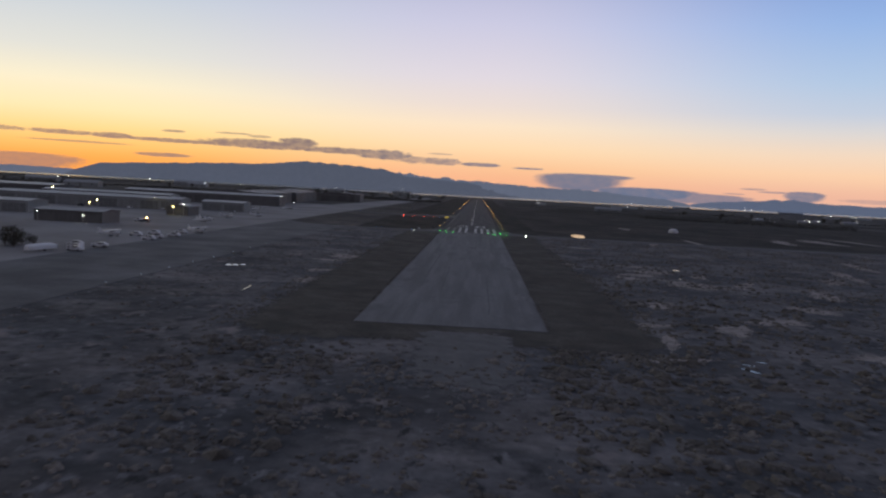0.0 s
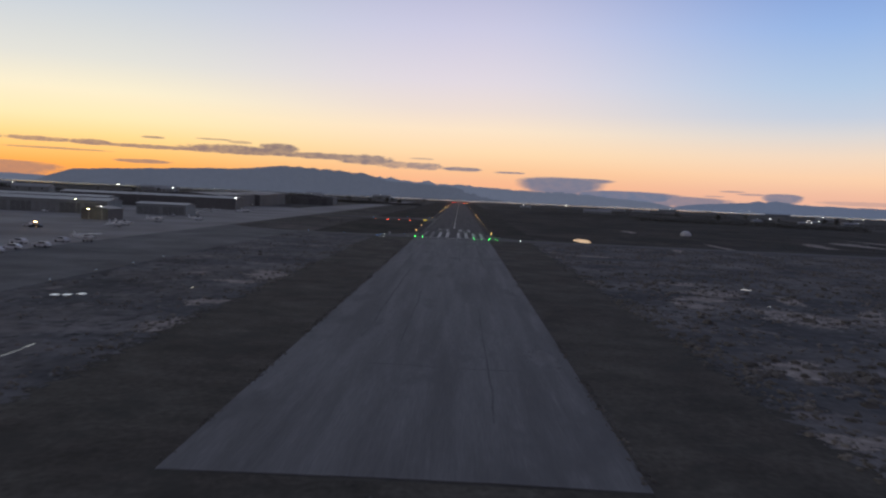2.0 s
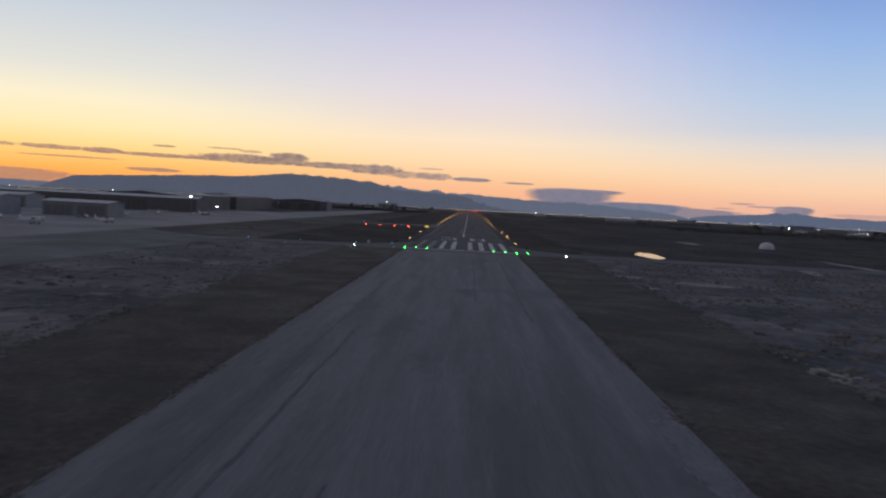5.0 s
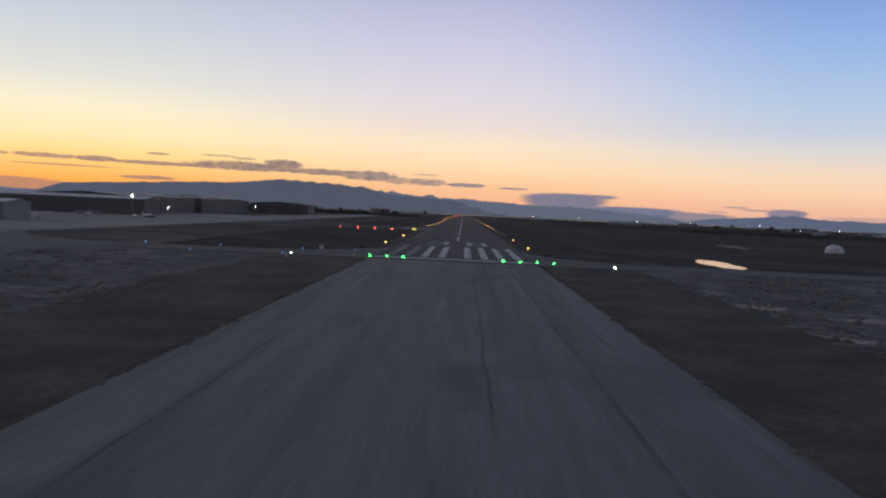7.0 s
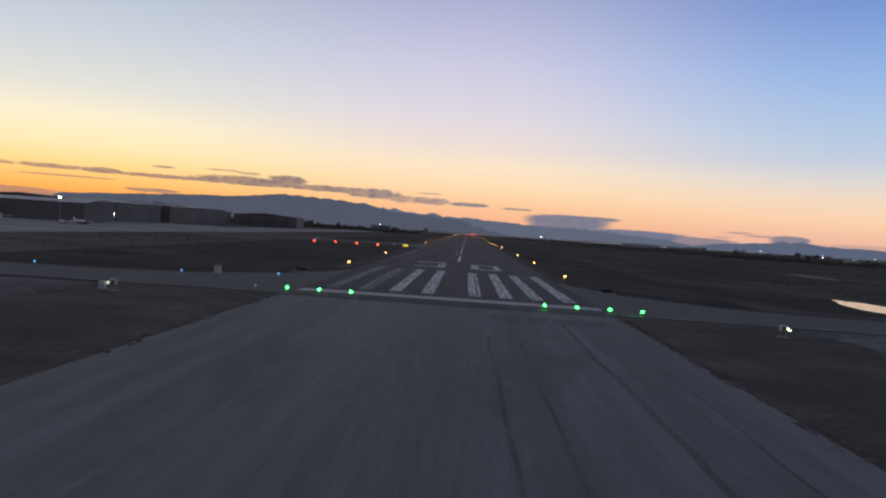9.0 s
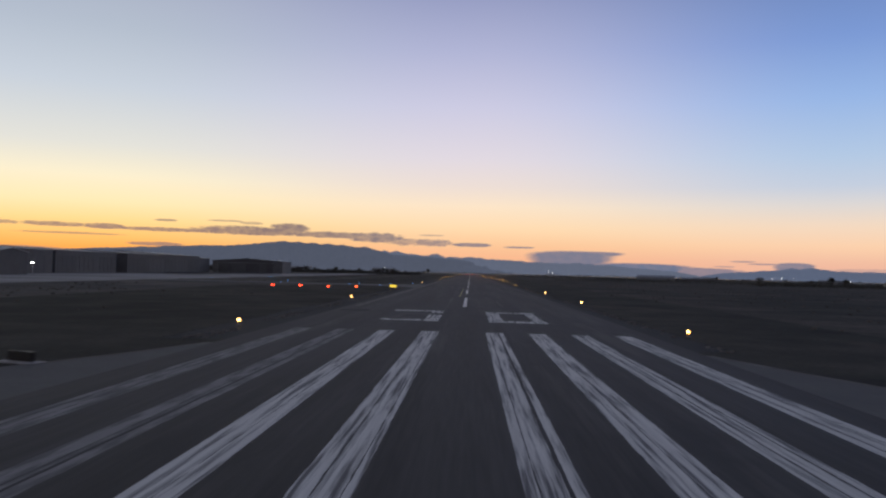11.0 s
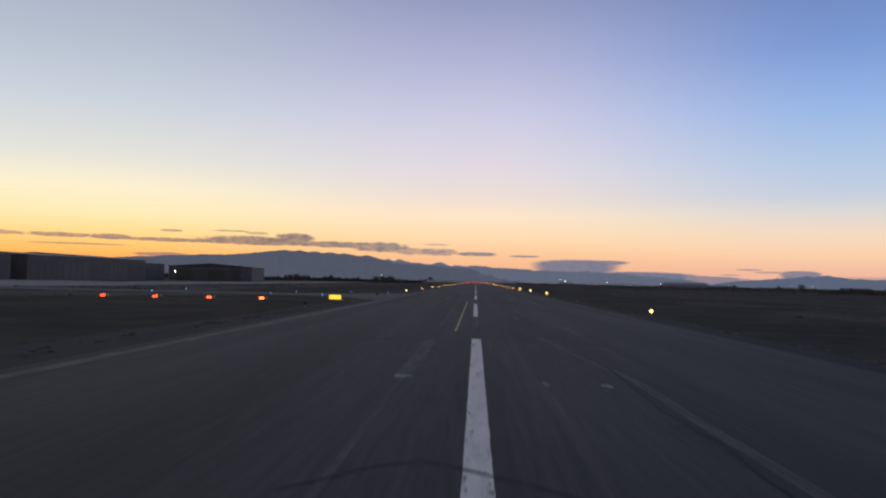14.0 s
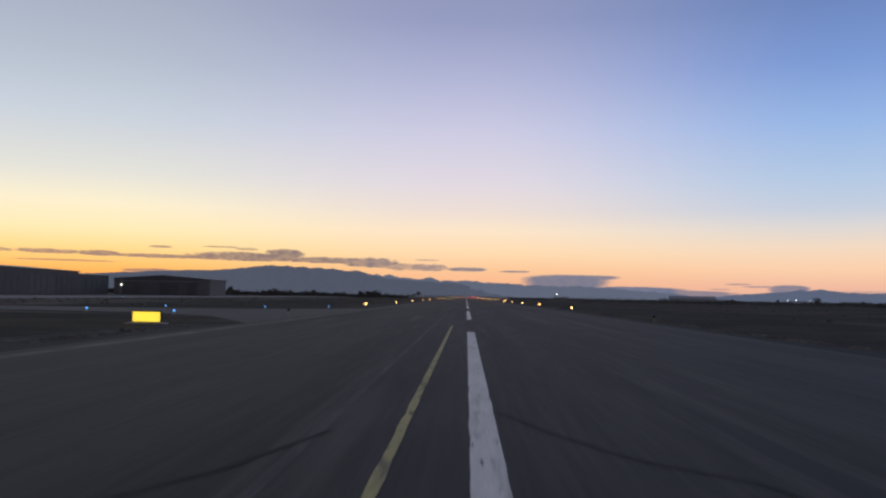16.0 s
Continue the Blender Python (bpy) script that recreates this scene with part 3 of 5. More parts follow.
CREST = 4425.0


def mountain(name, peaks, ends, material, label, crest=CREST, front=260, cols=260, rough=0.03, seed=3):
    """A range as a relief: peaks are (azimuth, elevation, left slope, right slope) in degrees; flanks fall away past both ends."""
    b = bmesh.new()
    (a0, s0), (a1, s1) = ends
    depth = crest - VIEW.y
    lines = []
    for i in range(cols + 1):
        az = a0 - 3 + (a1 - a0 + 6) * i / cols
        el = max(h - (sl * (a - az) if az < a else sr * (az - a)) for a, h, sl, sr in peaks)
        el += rough * (noise.noise((az * 1.3, seed, 0)) + 0.6 * noise.noise((az * 3.7, seed, 4)) + 0.35 * noise.noise((az * 9, seed, 9)))
        el = min(el, s0 * (az - a0), s1 * (a1 - az))
        rise = depth / math.cos(radians(az)) * math.tan(radians(max(el, 0.0)))
        top = rise + 9.0 * min(1.0, rise / 8.0)
        x = depth * math.tan(radians(az))
        col = []
        for k in range(9):
            f = k / 7
            gully = 1 + 0.5 * noise.noise((az * 2.2, seed + 2, f * 2.5)) * (1 - abs(2 * f - 1))
            z = top * min(1.0, f * (0.75 + 0.25 * f) * gully) if k < 7 else (top if k == 7 else top * 0.8)
            y = crest - front * (1 - f) if k <= 7 else crest + 9
            col.append(b.verts.new((x * (y - VIEW.y) / depth, y, z - 0.02 if k else -1.0)))
        lines.append(col)
    for p, q in zip(lines, lines[1:]):
        for k in range(8):
            b.faces.new((p[k], q[k], q[k + 1], p[k + 1]))
    for f in b.faces:
        f.smooth = True
    bmesh.ops.recalc_face_normals(b, faces=b.faces[:])
    return tagged(link_mesh(name, b, material), label, "mountain range", kind="structure")


# The ranges' haze comes from their emissive materials, not from air between.
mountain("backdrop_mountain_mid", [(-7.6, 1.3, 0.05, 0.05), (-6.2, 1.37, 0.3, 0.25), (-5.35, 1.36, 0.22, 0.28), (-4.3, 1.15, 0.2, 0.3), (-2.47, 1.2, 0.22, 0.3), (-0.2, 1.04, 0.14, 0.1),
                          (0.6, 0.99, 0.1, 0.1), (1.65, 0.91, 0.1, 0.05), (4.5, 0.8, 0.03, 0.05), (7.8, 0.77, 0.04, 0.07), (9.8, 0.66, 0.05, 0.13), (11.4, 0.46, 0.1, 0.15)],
         ((-12, 0.5), (16.2, 0.16)), M_ROCK_HAZE_MID, "hazy paler blue-grey mountain ridge behind the lake", cols=420, front=120, rough=0.075)
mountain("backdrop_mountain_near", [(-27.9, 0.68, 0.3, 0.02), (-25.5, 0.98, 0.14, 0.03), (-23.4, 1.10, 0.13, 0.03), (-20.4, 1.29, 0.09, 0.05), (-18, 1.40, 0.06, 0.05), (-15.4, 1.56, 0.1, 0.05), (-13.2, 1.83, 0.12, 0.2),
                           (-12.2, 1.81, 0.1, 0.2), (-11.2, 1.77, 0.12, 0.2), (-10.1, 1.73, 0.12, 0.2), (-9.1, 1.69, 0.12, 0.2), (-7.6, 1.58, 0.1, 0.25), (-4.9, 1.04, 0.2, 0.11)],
         ((-29.9, 0.36), (3.5, 0.2)), M_ROCK_HAZE, "dark blue-grey hazy mountain across the lake", crest=4400, front=150, cols=420, rough=0.04)
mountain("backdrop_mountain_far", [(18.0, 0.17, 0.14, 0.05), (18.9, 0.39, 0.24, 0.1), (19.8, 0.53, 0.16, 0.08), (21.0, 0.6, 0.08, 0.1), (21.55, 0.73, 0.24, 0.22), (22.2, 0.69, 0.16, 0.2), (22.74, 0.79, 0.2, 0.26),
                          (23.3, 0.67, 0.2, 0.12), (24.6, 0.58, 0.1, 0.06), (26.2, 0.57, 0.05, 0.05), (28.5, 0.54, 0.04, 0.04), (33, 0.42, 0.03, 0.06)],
         ((15.4, 0.16), (40, 0.12)), M_ROCK_HAZE_FAR, "pale blue hazy mountain beyond the lake", crest=4415, front=130, cols=420, rough=0.035, seed=8)

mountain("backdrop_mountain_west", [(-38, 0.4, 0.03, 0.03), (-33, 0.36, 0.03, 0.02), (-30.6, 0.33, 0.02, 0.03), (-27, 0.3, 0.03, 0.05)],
         ((-48, 0.1), (-22, 0.15)), M_ROCK_HAZE_MID, "low hazy hills beyond the lake", crest=4420, front=110, cols=200, rough=0.04, seed=12)

# ---- runway and taxiways ----
runway = tagged(link_mesh("runway", slab([(-15.3, -275.4), (-4, -275.0), (6, -274.9), (15.3, -275.2), (15.3, -3.2), (9.0, -2.8), (3.0, -3.5), (-4.0, -3.0), (-10.0, -3.4), (-15.3, -3.1)], -0.1, 0.02), M_RUNWAY),
                "grey weathered asphalt runway with a displaced threshold", "runway", kind="structure")
runway_main = tagged(link_mesh("runway", slab([(-15.3, -3.1), (-10.0, -3.4), (-4.0, -3.0), (3.0, -3.5), (9.0, -2.8), (15.3, -3.2), (15.3, 1800), (-15.3, 1800)], -0.1, 0.021), M_RUNWAY_NEW),
                     "dark asphalt runway with white markings numbered 30", "runway", kind="structure")
SURF = 0.026


def ribbon(path, w, z):
    b = bmesh.new()
    prev = None
    for i, (x, y) in enumerate(path):
        a, c = path[max(0, i - 1)], path[min(len(path) - 1, i + 1)]
        d = Vector((c[0] - a[0], c[1] - a[1]))
        d.normalize()
        n = Vector((-d.y, d.x)) * w / 2
        cur = (b.verts.new((x + n.x, y + n.y, z)), b.verts.new((x - n.x, y - n.y, z)))
        if prev:
            b.faces.new((prev[0], prev[1], cur[1], cur[0]))
        prev = cur
    bmesh.ops.recalc_face_normals(b, faces=b.faces[:])
    for f in b.faces:
        if f.normal.z < 0:
            f.normal_flip()
    return b


def fillet_taxiway(side, x_far):
    s = side
    pts = [(s * 15.3, -1.3), (s * 24, -1.5), (s * 34, -2.0), (s * 60, -3.6), (s * x_far, -4.0), (s * x_far, 12.0), (s * 44, 12.7), (s * 36, 14), (s * 30.5, 16.5), (s * 26, 21), (s * 21.1, 26.6), (s * 19.2, 32), (s * 17.4, 37), (s * 15.3, 44)]
    b = slab(pts if s > 0 else pts[::-1], -0.1, 0.018)
    return tagged(link_mesh("taxiway", b, M_TAXI), "grey asphalt taxiway joining the runway threshold", "taxiway", kind="structure")


for s, far in ((-1, 66), (1, 420)):
    way = fillet_taxiway(s, far)
    for wide, pts in ((0.5, [(s * 15.5, 43.5), (s * 17.4, 37), (s * 19.2, 32), (s * 21.1, 26.6), (s * 26, 21), (s * 30.5, 16.5), (s * 36, 14), (s * 44, 12.7), (s * far, 12.0)]),
                      (2.0, [(s * 19.0, -0.4), (s * 24, -0.4), (s * 34, -1.0), (s * 60, -2.6), (s * far, -3.0)])):
        part("shoulder", ribbon(pts, wide, 0.024), M_SHOULDER, way, "paler gravelly edge of the taxiway")
tagged(link_mesh("taxiway", slab([(-103, -420), (-66.3, -420), (-66.2, -120), (-66, -4), (-66, 12), (-76, 13.5), (-90, 22), (-103, 42)], -0.1, 0.012), M_TAXI_OLD), "wide old asphalt taxiway beside the apron", "taxiway", kind="structure")
b = slab([(-103, 240), (-40, 239), (-30, 237), (-22, 230), (-15.3, 216), (-15.3, 284), (-22, 272), (-30, 264), (-40, 260), (-103, 258)][::-1], -0.1, 0.017)
tagged(link_mesh("taxiway", b, M_TAXI), "asphalt exit taxiway with curved edges", "taxiway", kind="structure")
tagged(link_mesh("apron", slab([(-150, -290), (-103, -290), (-103, 1500), (-128, 1500), (-150, 420), (-330, 420), (-330, -110), (-180, -110)], -0.1, 0.014), M_APRON),
       "pale concrete parking apron and taxiway beside the hangars", "apron", kind="structure")


for k, y0, y1 in ((-1, 46, 214), (-1, 286, 900), (1, 46, 900)):
    b = bmesh.new()
    lay = b.verts.layers.float.new("cover")
    rows_ = []
    for i in range(int((y1 - y0) / 6) + 1):
        y = y0 + 6 * i
        line = [b.verts.new((k * (15.32 + w * (1 + 0.25 * noise.noise((y * 0.04, k, 2)))), y, 0.002)) for w in ((0.0, 1.2, 2.4, 3.4) if k > 0 else (0.0, 2.4, 4.2, 5.8))]
        for v, c in zip(line, (1.2, 0.9, 0.3, -0.9)):
            v[lay] = c
        rows_.append(line)
    for p, q in zip(rows_, rows_[1:]):
        for i in range(3):
            b.faces.new((p[i], p[i + 1], q[i + 1], q[i]) if k > 0 else (p[i + 1], p[i], q[i], q[i + 1]))
    tagged(link_mesh("shoulder", b, M_SHOULDER_DARK), "dark broken shoulder beside the runway edge", "shoulder", kind="structure")


def worn_strip(x0, x1, y0, y1, seed, step=0.45, amp=0.028, z=SURF, bm=None):
    """A painted line whose edges are chipped and not quite straight."""
    b = bmesh.new() if bm is None else bm
    prev = None
    n = max(2, int((y1 - y0) / step))
    for i in range(n + 1):
        y = y0 + (y1 - y0) * i / n
        l = amp * (1.4 * noise.noise((y * 0.8, seed, 1)) + noise.noise((y * 3.1, seed, 2)))
        r = amp * (1.4 * noise.noise((y * 0.8, seed, 5)) + noise.noise((y * 3.1, seed, 6)))
        cur = (b.verts.new((x0 + l, y, z)), b.verts.new((x1 + r, y, z)))
        if prev:
            b.faces.new((prev[0], prev[1], cur[1], cur[0]))
        prev = cur
    return b


bar = bmesh.new()
prev = None
for i in range(101):
    x = -14.9 + 0.3 * i
    cur = (bar.verts.new((x, 2.6 + 0.07 * noise.noise((x * 1.3, 3, 0)), SURF)), bar.verts.new((x, 5.6 + 0.1 * noise.noise((x * 1.1, 8, 0)), SURF)))
    if prev:
        bar.faces.new((prev[0], cur[0], cur[1], prev[1]))
    prev = cur
part("threshold_bar", bar, M_PAINT_BAR, runway_main, "worn white threshold bar")
paint_rnd = random.Random(30)


def brushed(b, x0, x1, y0, y1):
    """A painted area as uneven passes with thin bare gaps, their ends not quite level."""
    x = x0
    while x < x1 - 0.05:
        w = min(paint_rnd.uniform(0.28, 0.75), x1 - x)
        gap = paint_rnd.choice((0.0, 0.015, 0.04, 0.07, 0.13))
        e0, e1 = paint_rnd.uniform(0, 0.3), paint_rnd.uniform(0, 0.3)
        worn_strip(x, x + max(0.1, w - gap), y0 + e0, y1 - e1, x * 7.3 + y0, 0.4, 0.022, SURF, b)
        x += w


for s in (-1, 1):
    for k in range(4):
        a = 2.0 + 3.38 * k if s > 0 else -3.08 - 3.38 * k
        b = bmesh.new()
        brushed(b, a, a + 1.4, 9.3, 57.6)
        part("threshold_stripe", b, M_PAINT if s > 0 or k < 2 else M_PAINT_OLD, runway_main)


def strokes(name, rects, parent, label):
    """A numeral of broad strokes, each painted in narrow passes with thin gaps between them."""
    b = bmesh.new()
    for x0, x1, y0, y1 in rects:
        brushed(b, x0, x1, y0, y1)
    return part(name, b, M_PAINT, parent, label)


strokes("numeral_three", [(-8.0, -2.28, 70.3, 73.0), (-3.75, -2.28, 73.0, 81.2), (-3.75, -2.28, 84.7, 88.0), (-8.3, -2.28, 88.0, 90.8)], runway_main, "worn white numeral 3")
part("faded_stroke", sheet([(-6.6, 81.5), (-2.5, 81.5), (-2.5, 84.4), (-3.6, 84.4), (-3.6, 83.2), (-6.6, 83.2)], SURF), M_GHOST, runway_main, "almost worn-off middle stroke of the numeral")
strokes("numeral_zero", [(2.62, 5.1, 70.3, 73.4), (5.22, 8.35, 70.2, 73.3), (2.62, 4.1, 73.4, 87.4), (7.1, 8.35, 73.3, 87.2), (2.62, 8.35, 87.4, 90.0)], runway_main, "worn white numeral 0")
for k in range(26):
    y = 102.7 + 65.6 * k
    e = y + (38.2 if k == 0 else 40.5)
    part("centreline_stripe", worn_strip(-0.24 if k == 0 else -0.26, 0.26 if k == 0 else 0.17, y, e, k, 0.45, 0.016), M_PAINT_FRESH, runway_main)
part("edge_stripe", worn_strip(-14.5, -13.85, 98, 420, 90, 1.5, 0.1), M_EDGE_OLD, runway_main, "almost worn-off pale edge stripe")


part("lead_off_line", worn_strip(-1.37, -1.22, 147.2, 217.2, 91, 0.3, 0.016, SURF + 0.004), M_YELLOW, runway_main, "worn yellow lead-off line")
curve = [(-1.35, 217.5)] + [(-1.35 - 20 * (1 - math.cos(a)), 217.5 + 32 * math.sin(a)) for a in [radians(9 * i) for i in range(1, 11)]] + [(-45, 249.5), (-66, 249.5)]
part("lead_off_curve", ribbon(curve, 0.16, SURF + 0.004), M_GHOST, runway_main, "almost worn-off curved yellow line")
part("old_line", ribbon([(-2.4, 92 + 4 * i) for i in range(13)], 0.16, SURF - 0.002), M_GHOST, runway_main, "faded painted-out line")


def wander(x, y0, y1, seed, amp=0.35, along=True):
    n = max(4, int(abs(y1 - y0) / 2.5))
    pts = []
    for i in range(n + 1):
        y = y0 + (y1 - y0) * i / n
        d = amp * (noise.noise((y * 0.09, seed, 0)) + 0.4 * noise.noise((y * 0.5, seed, 3)))
        pts.append((x + d, y) if along else (y, x + d))
    return pts


for i, (x, y0, y1, w) in enumerate([(9.3, -128, -12, 0.32), (5.2, -62, -19, 0.16), (3.3, -112, -22, 0.18), (6.3, -262, -200, 0.2), (-3.6, -236, -180, 0.2), (-8.4, -228, -136, 0.3), (-10.6, -190, -90, 0.2), (12.2, -90, -30, 0.14)]):
    part("crack_seal", ribbon(wander(x, y0, y1, i), w, SURF + 0.001), M_SEAL if y1 < 0 else M_SEAL_DARK, runway if y1 < 0 else runway_main)
for i, (y, x0, x1) in enumerate([(-243, -6, 15), (-22, 2, 15), (290, -15, 15)]):
    part("crack_seal", ribbon(wander(y, x0, x1, i + 30, 0.8, False), 0.3, SURF + 0.003), M_SEAL if y < 0 else M_SEAL_DARK, runway if y < 0 else runway_main)

part("crack_seal", ribbon([(x * 0.5, -3.1 + 0.3 * noise.noise((x * 0.35, 4, 1))) for x in range(-30, 31)], 0.35, SURF + 0.003), M_SEAL_DARK, runway_main)
CRACKS = [[(0.3, 177.2), (1.1, 174.8), (2.0, 173.2), (2.9, 172.3), (3.4, 170.9), (4.2, 169.8), (5.0, 168.4), (5.8, 165.0)], [(-6.5, 168.5), (-4.3, 170.1), (-3.1, 172.2), (-2.2, 175.6)],
          [(-6.1, 196.2), (-2.6, 194.2), (1.0, 194.8), (3.9, 196.0), (7.5, 195.2)], [(-3.0, 109.3), (-2.1, 110.7), (-1.0, 111.6), (0.9, 110.1), (1.7, 109.3), (2.9, 107.4), (4.0, 106.1), (4.4, 102.8), (5.2, 99.3), (5.4, 94.0)],
          [(0.35, 107.7), (0.3, 99.0), (0.28, 90.0)]]
WIDE_CRACKS = [[(4.5, 134.0), (4.95, 127.4), (4.6, 117.7), (4.9, 113.6), (4.7, 108.0), (4.8, 100.0)], [(0.9, 141.6), (2.5, 140.6), (4.8, 139.2), (7.5, 138.0)], [(-10.0, 138.4), (-5.0, 139.5), (-1.8, 140.8)]]
for i, path in enumerate(CRACKS + WIDE_CRACKS):
    fine = []
    for (xa, ya), (xb, yb) in zip(path, path[1:]):
        for k in range(5):
            x, y = xa + (xb - xa) * k / 5, ya + (yb - ya) * k / 5
            fine.append((x + 0.12 * noise.noise((x * 1.1, y * 0.9, i)), y + 0.12 * noise.noise((x * 0.9, y * 1.1, i + 20))))
    part("crack_seal", ribbon(fine, 0.12 if i < len(CRACKS) else 0.1 if i == len(CRACKS) else 0.28, SURF + 0.001), M_SEAL_FAINT, runway_main)
part("repair_patch", sheet([(2.0, 122.6), (3.88, 122.7), (3.55, 138.2), (2.05, 137.6)], SURF - 0.003), M_PALE_PATCH, runway_main, "slightly paler patch")
part("old_line", ribbon([(3.6, 143), (4.2, 134), (5.2, 124), (5.15, 117), (5.3, 106)], 0.34, SURF - 0.002), M_GHOST, runway_main, "faded pale streak")
part("old_stripe", worn_strip(-2.68, -2.1, 122.8, 139.2, 95, 0.6, 0.06), M_GHOST, runway_main, "almost worn-off stripe")
for i, (x, y, rx, ry) in enumerate([(2.16, 122.4, 0.1, 0.7), (4.04, 122.3, 0.16, 0.5), (2.1, 118.5, 0.05, 2.6), (-2.4, 123.6, 0.3, 0.4)]):
    part("scar", sheet(blob(x, y, rx, ry, 0, 14, 0.3, i + 300), SURF + 0.003), M_GHOST if ry > 1 else M_PAINT_OLD, runway_main, "small pale scar in the asphalt")
for pts, w in (([(0.3, 154.6), (0.27, 151), (0.14, 147), (0.1, 144.5)], 0.1), ([(-0.42, 156), (-0.4, 152), (-0.44, 148)], 0.07)):
    part("crack_seal", ribbon(pts, w, SURF + 0.001), M_SEAL_FAINT, runway_main)
part("old_stripe", sheet([(-0.1, 154.5), (0.22, 154.5), (0.22, 168.1), (-0.1, 168.1)], SURF), M_GHOST, runway_main, "almost worn-off stripe")
part("old_line", ribbon([(-2.5 - 0.005 * i, 152 + 4 * i) for i in range(26)], 0.16, SURF - 0.002), M_GHOST, runway_main, "faded painted-out line")
for i, (x, y, rx, ry) in enumerate([(14.4, -172, 1.3, 7), (12.6, -236, 1.8, 5)]):
    b = bmesh.new()
    lay = b.verts.layers.float.new("cover")
    mid = b.verts.new((x, y, SURF - 0.002))
    mid[lay] = 1.0
    rim = [b.verts.new((max(-15.2, min(15.2, px)), py, SURF - 0.002)) for px, py in blob(x, y, rx * 1.2, ry * 1.2, 0, 24, 0.2, i + 70)]
    for p, q in zip(rim, rim[1:] + rim[:1]):
        b.faces.new((mid, p, q))
    part("repair_patch", b, M_PATCH_OLD, runway, "slightly paler worn patch")

for x0, x1, y0, y1, host, surface in ((3.2, 8.9, -13.4, -7.2, runway, M_PATCH_DARK), (8.2, 13.9, -13.0, -7.5, runway, M_PATCH_DARK), (-15.0, -10.7, 84.6, 90.0, runway_main, M_PATCH_BLACK)):
    b = bmesh.new()
    lay = b.verts.layers.float.new("cover")
    rows_ = []
    for j in range(7):
        line = [b.verts.new((x0 + (x1 - x0) * i / 10, y0 + (y1 - y0) * j / 6, SURF - 0.002)) for i in range(11)]
        for i, v in enumerate(line):
            v[lay] = min(1.0, 0.5 * min(i, 10 - i) - 0.4, 0.7 * min(j, 6 - j) - 0.5)
        rows_.append(line)
    for p, q in zip(rows_, rows_[1:]):
        for i in range(10):
            b.faces.new((p[i], p[i + 1], q[i + 1], q[i]))
    part("repair_patch", b, surface, host, "darker patched asphalt")

b = bmesh.new()
lay = b.verts.layers.float.new("cover")
rows_ = []
for y, c in ((-278, -0.3), (-282, 0.8), (-292, 1.0), (-303, 0.7), (-313, 0.2), (-322, -0.7)):
    line = [b.verts.new((x, y, -0.008)) for x in (-7, -4, 0, 5, 9, 12)]
    for v, e in zip(line, (-0.9, 0.3, 0.8, 0.8, 0.3, -0.9)):
        v[lay] = min(c, e)
    rows_.append(line)
for p, q in zip(rows_, rows_[1:]):
    for i in range(5):
        b.faces.new((p[i], q[i], q[i + 1], p[i + 1]))
tagged(link_mesh("overrun", b, M_OVERRUN), "broken-up old grey pavement past the runway end", "pavement", kind="structure")

# ---- wet ground ----
PUDDLES = [(58.6, 33.5, 3.9, 16, -6, 0.16), (-41.4, -246, 0.16, 2.2, 0, 0.3), (-41.6, -242, 0.2, 1.4, 0, 0.3), (-42.4, -190, 0.16, 0.9, 0, 0.3), (39.5, -295, 0.35, 1.5, 25, 0.5), (40.4, -291.5, 0.25, 0.8, 40, 0.5), (43, -289, 0.25, 0.7, 70, 0.4),
           (60.2, -178, 0.4, 0.5, 0, 0.2), (49, -235, 0.4, 0.5, 0, 0.2), (66, -150, 0.9, 1.8, 10, 0.3)]
for i, (x, y, rx, ry, a, r) in enumerate(PUDDLES):
    ob = link_mesh("puddle", sheet(blob(x, y, rx, ry, a, 32, r, i + 5), -0.03), M_WATER)
    tagged(ob, "long shallow pool of water reflecting the dusk sky" if i == 0 else "small puddle on wet ground reflecting the sky", "puddle", group="puddles in the field")
for x, y in ((-57.2, -207), (-55.7, -206.3), (-54.2, -204.8)):
    t = thing("valve_cover", (x, y, -0.05), "low galvanised metal cover in the grass", "metal cover", "metal covers")
    part("curb", box(-0.55, 0.55, -0.55, 0.55, 0.0, 0.16, 0.02), M_CONC, t)
    b = bmesh.new()
    b.faces.new([b.verts.new(p) for p in ((-0.6, -0.6, 0.2), (0.6, -0.6, 0.2), (0.6, 0.6, 0.27), (-0.6, 0.6, 0.27))])
    part("lid", b, M_GALV, t)
MUD_NEAR = [(-34.2, -165, 5.5, 7, 0), (-31.5, -226, 3.8, 5.5, 20), (-35, -205, 3, 3, 0), (-38, -178, 4, 2.2, 10), (-24, -188, 2.2, 3, 0), (56, -160, 6, 6, 30), (50, -172, 5, 4, 0),
            (60, -192, 6, 8, 40), (45, -182, 3, 4, 0), (53, -144, 4, 4, 10), (68, -168, 6, 2.6, 80), (75, -186, 8, 2, 70)]
MUD_FIELD = [(41, -235, 5, 3, 40), (34, -262, 3, 2, 20), (33.4, -277, 1.2, 6, -15), (31, -291, 5, 1.1, 20), (48, -262, 5, 3, 60), (60, -250, 6, 3.5, 20), (64, -282, 5, 3, 0),
             (75, -230, 5, 4, 0), (90, -200, 10, 3, 70), (124, -137, 16, 3, 80), (110, -160, 9, 3, 60)]
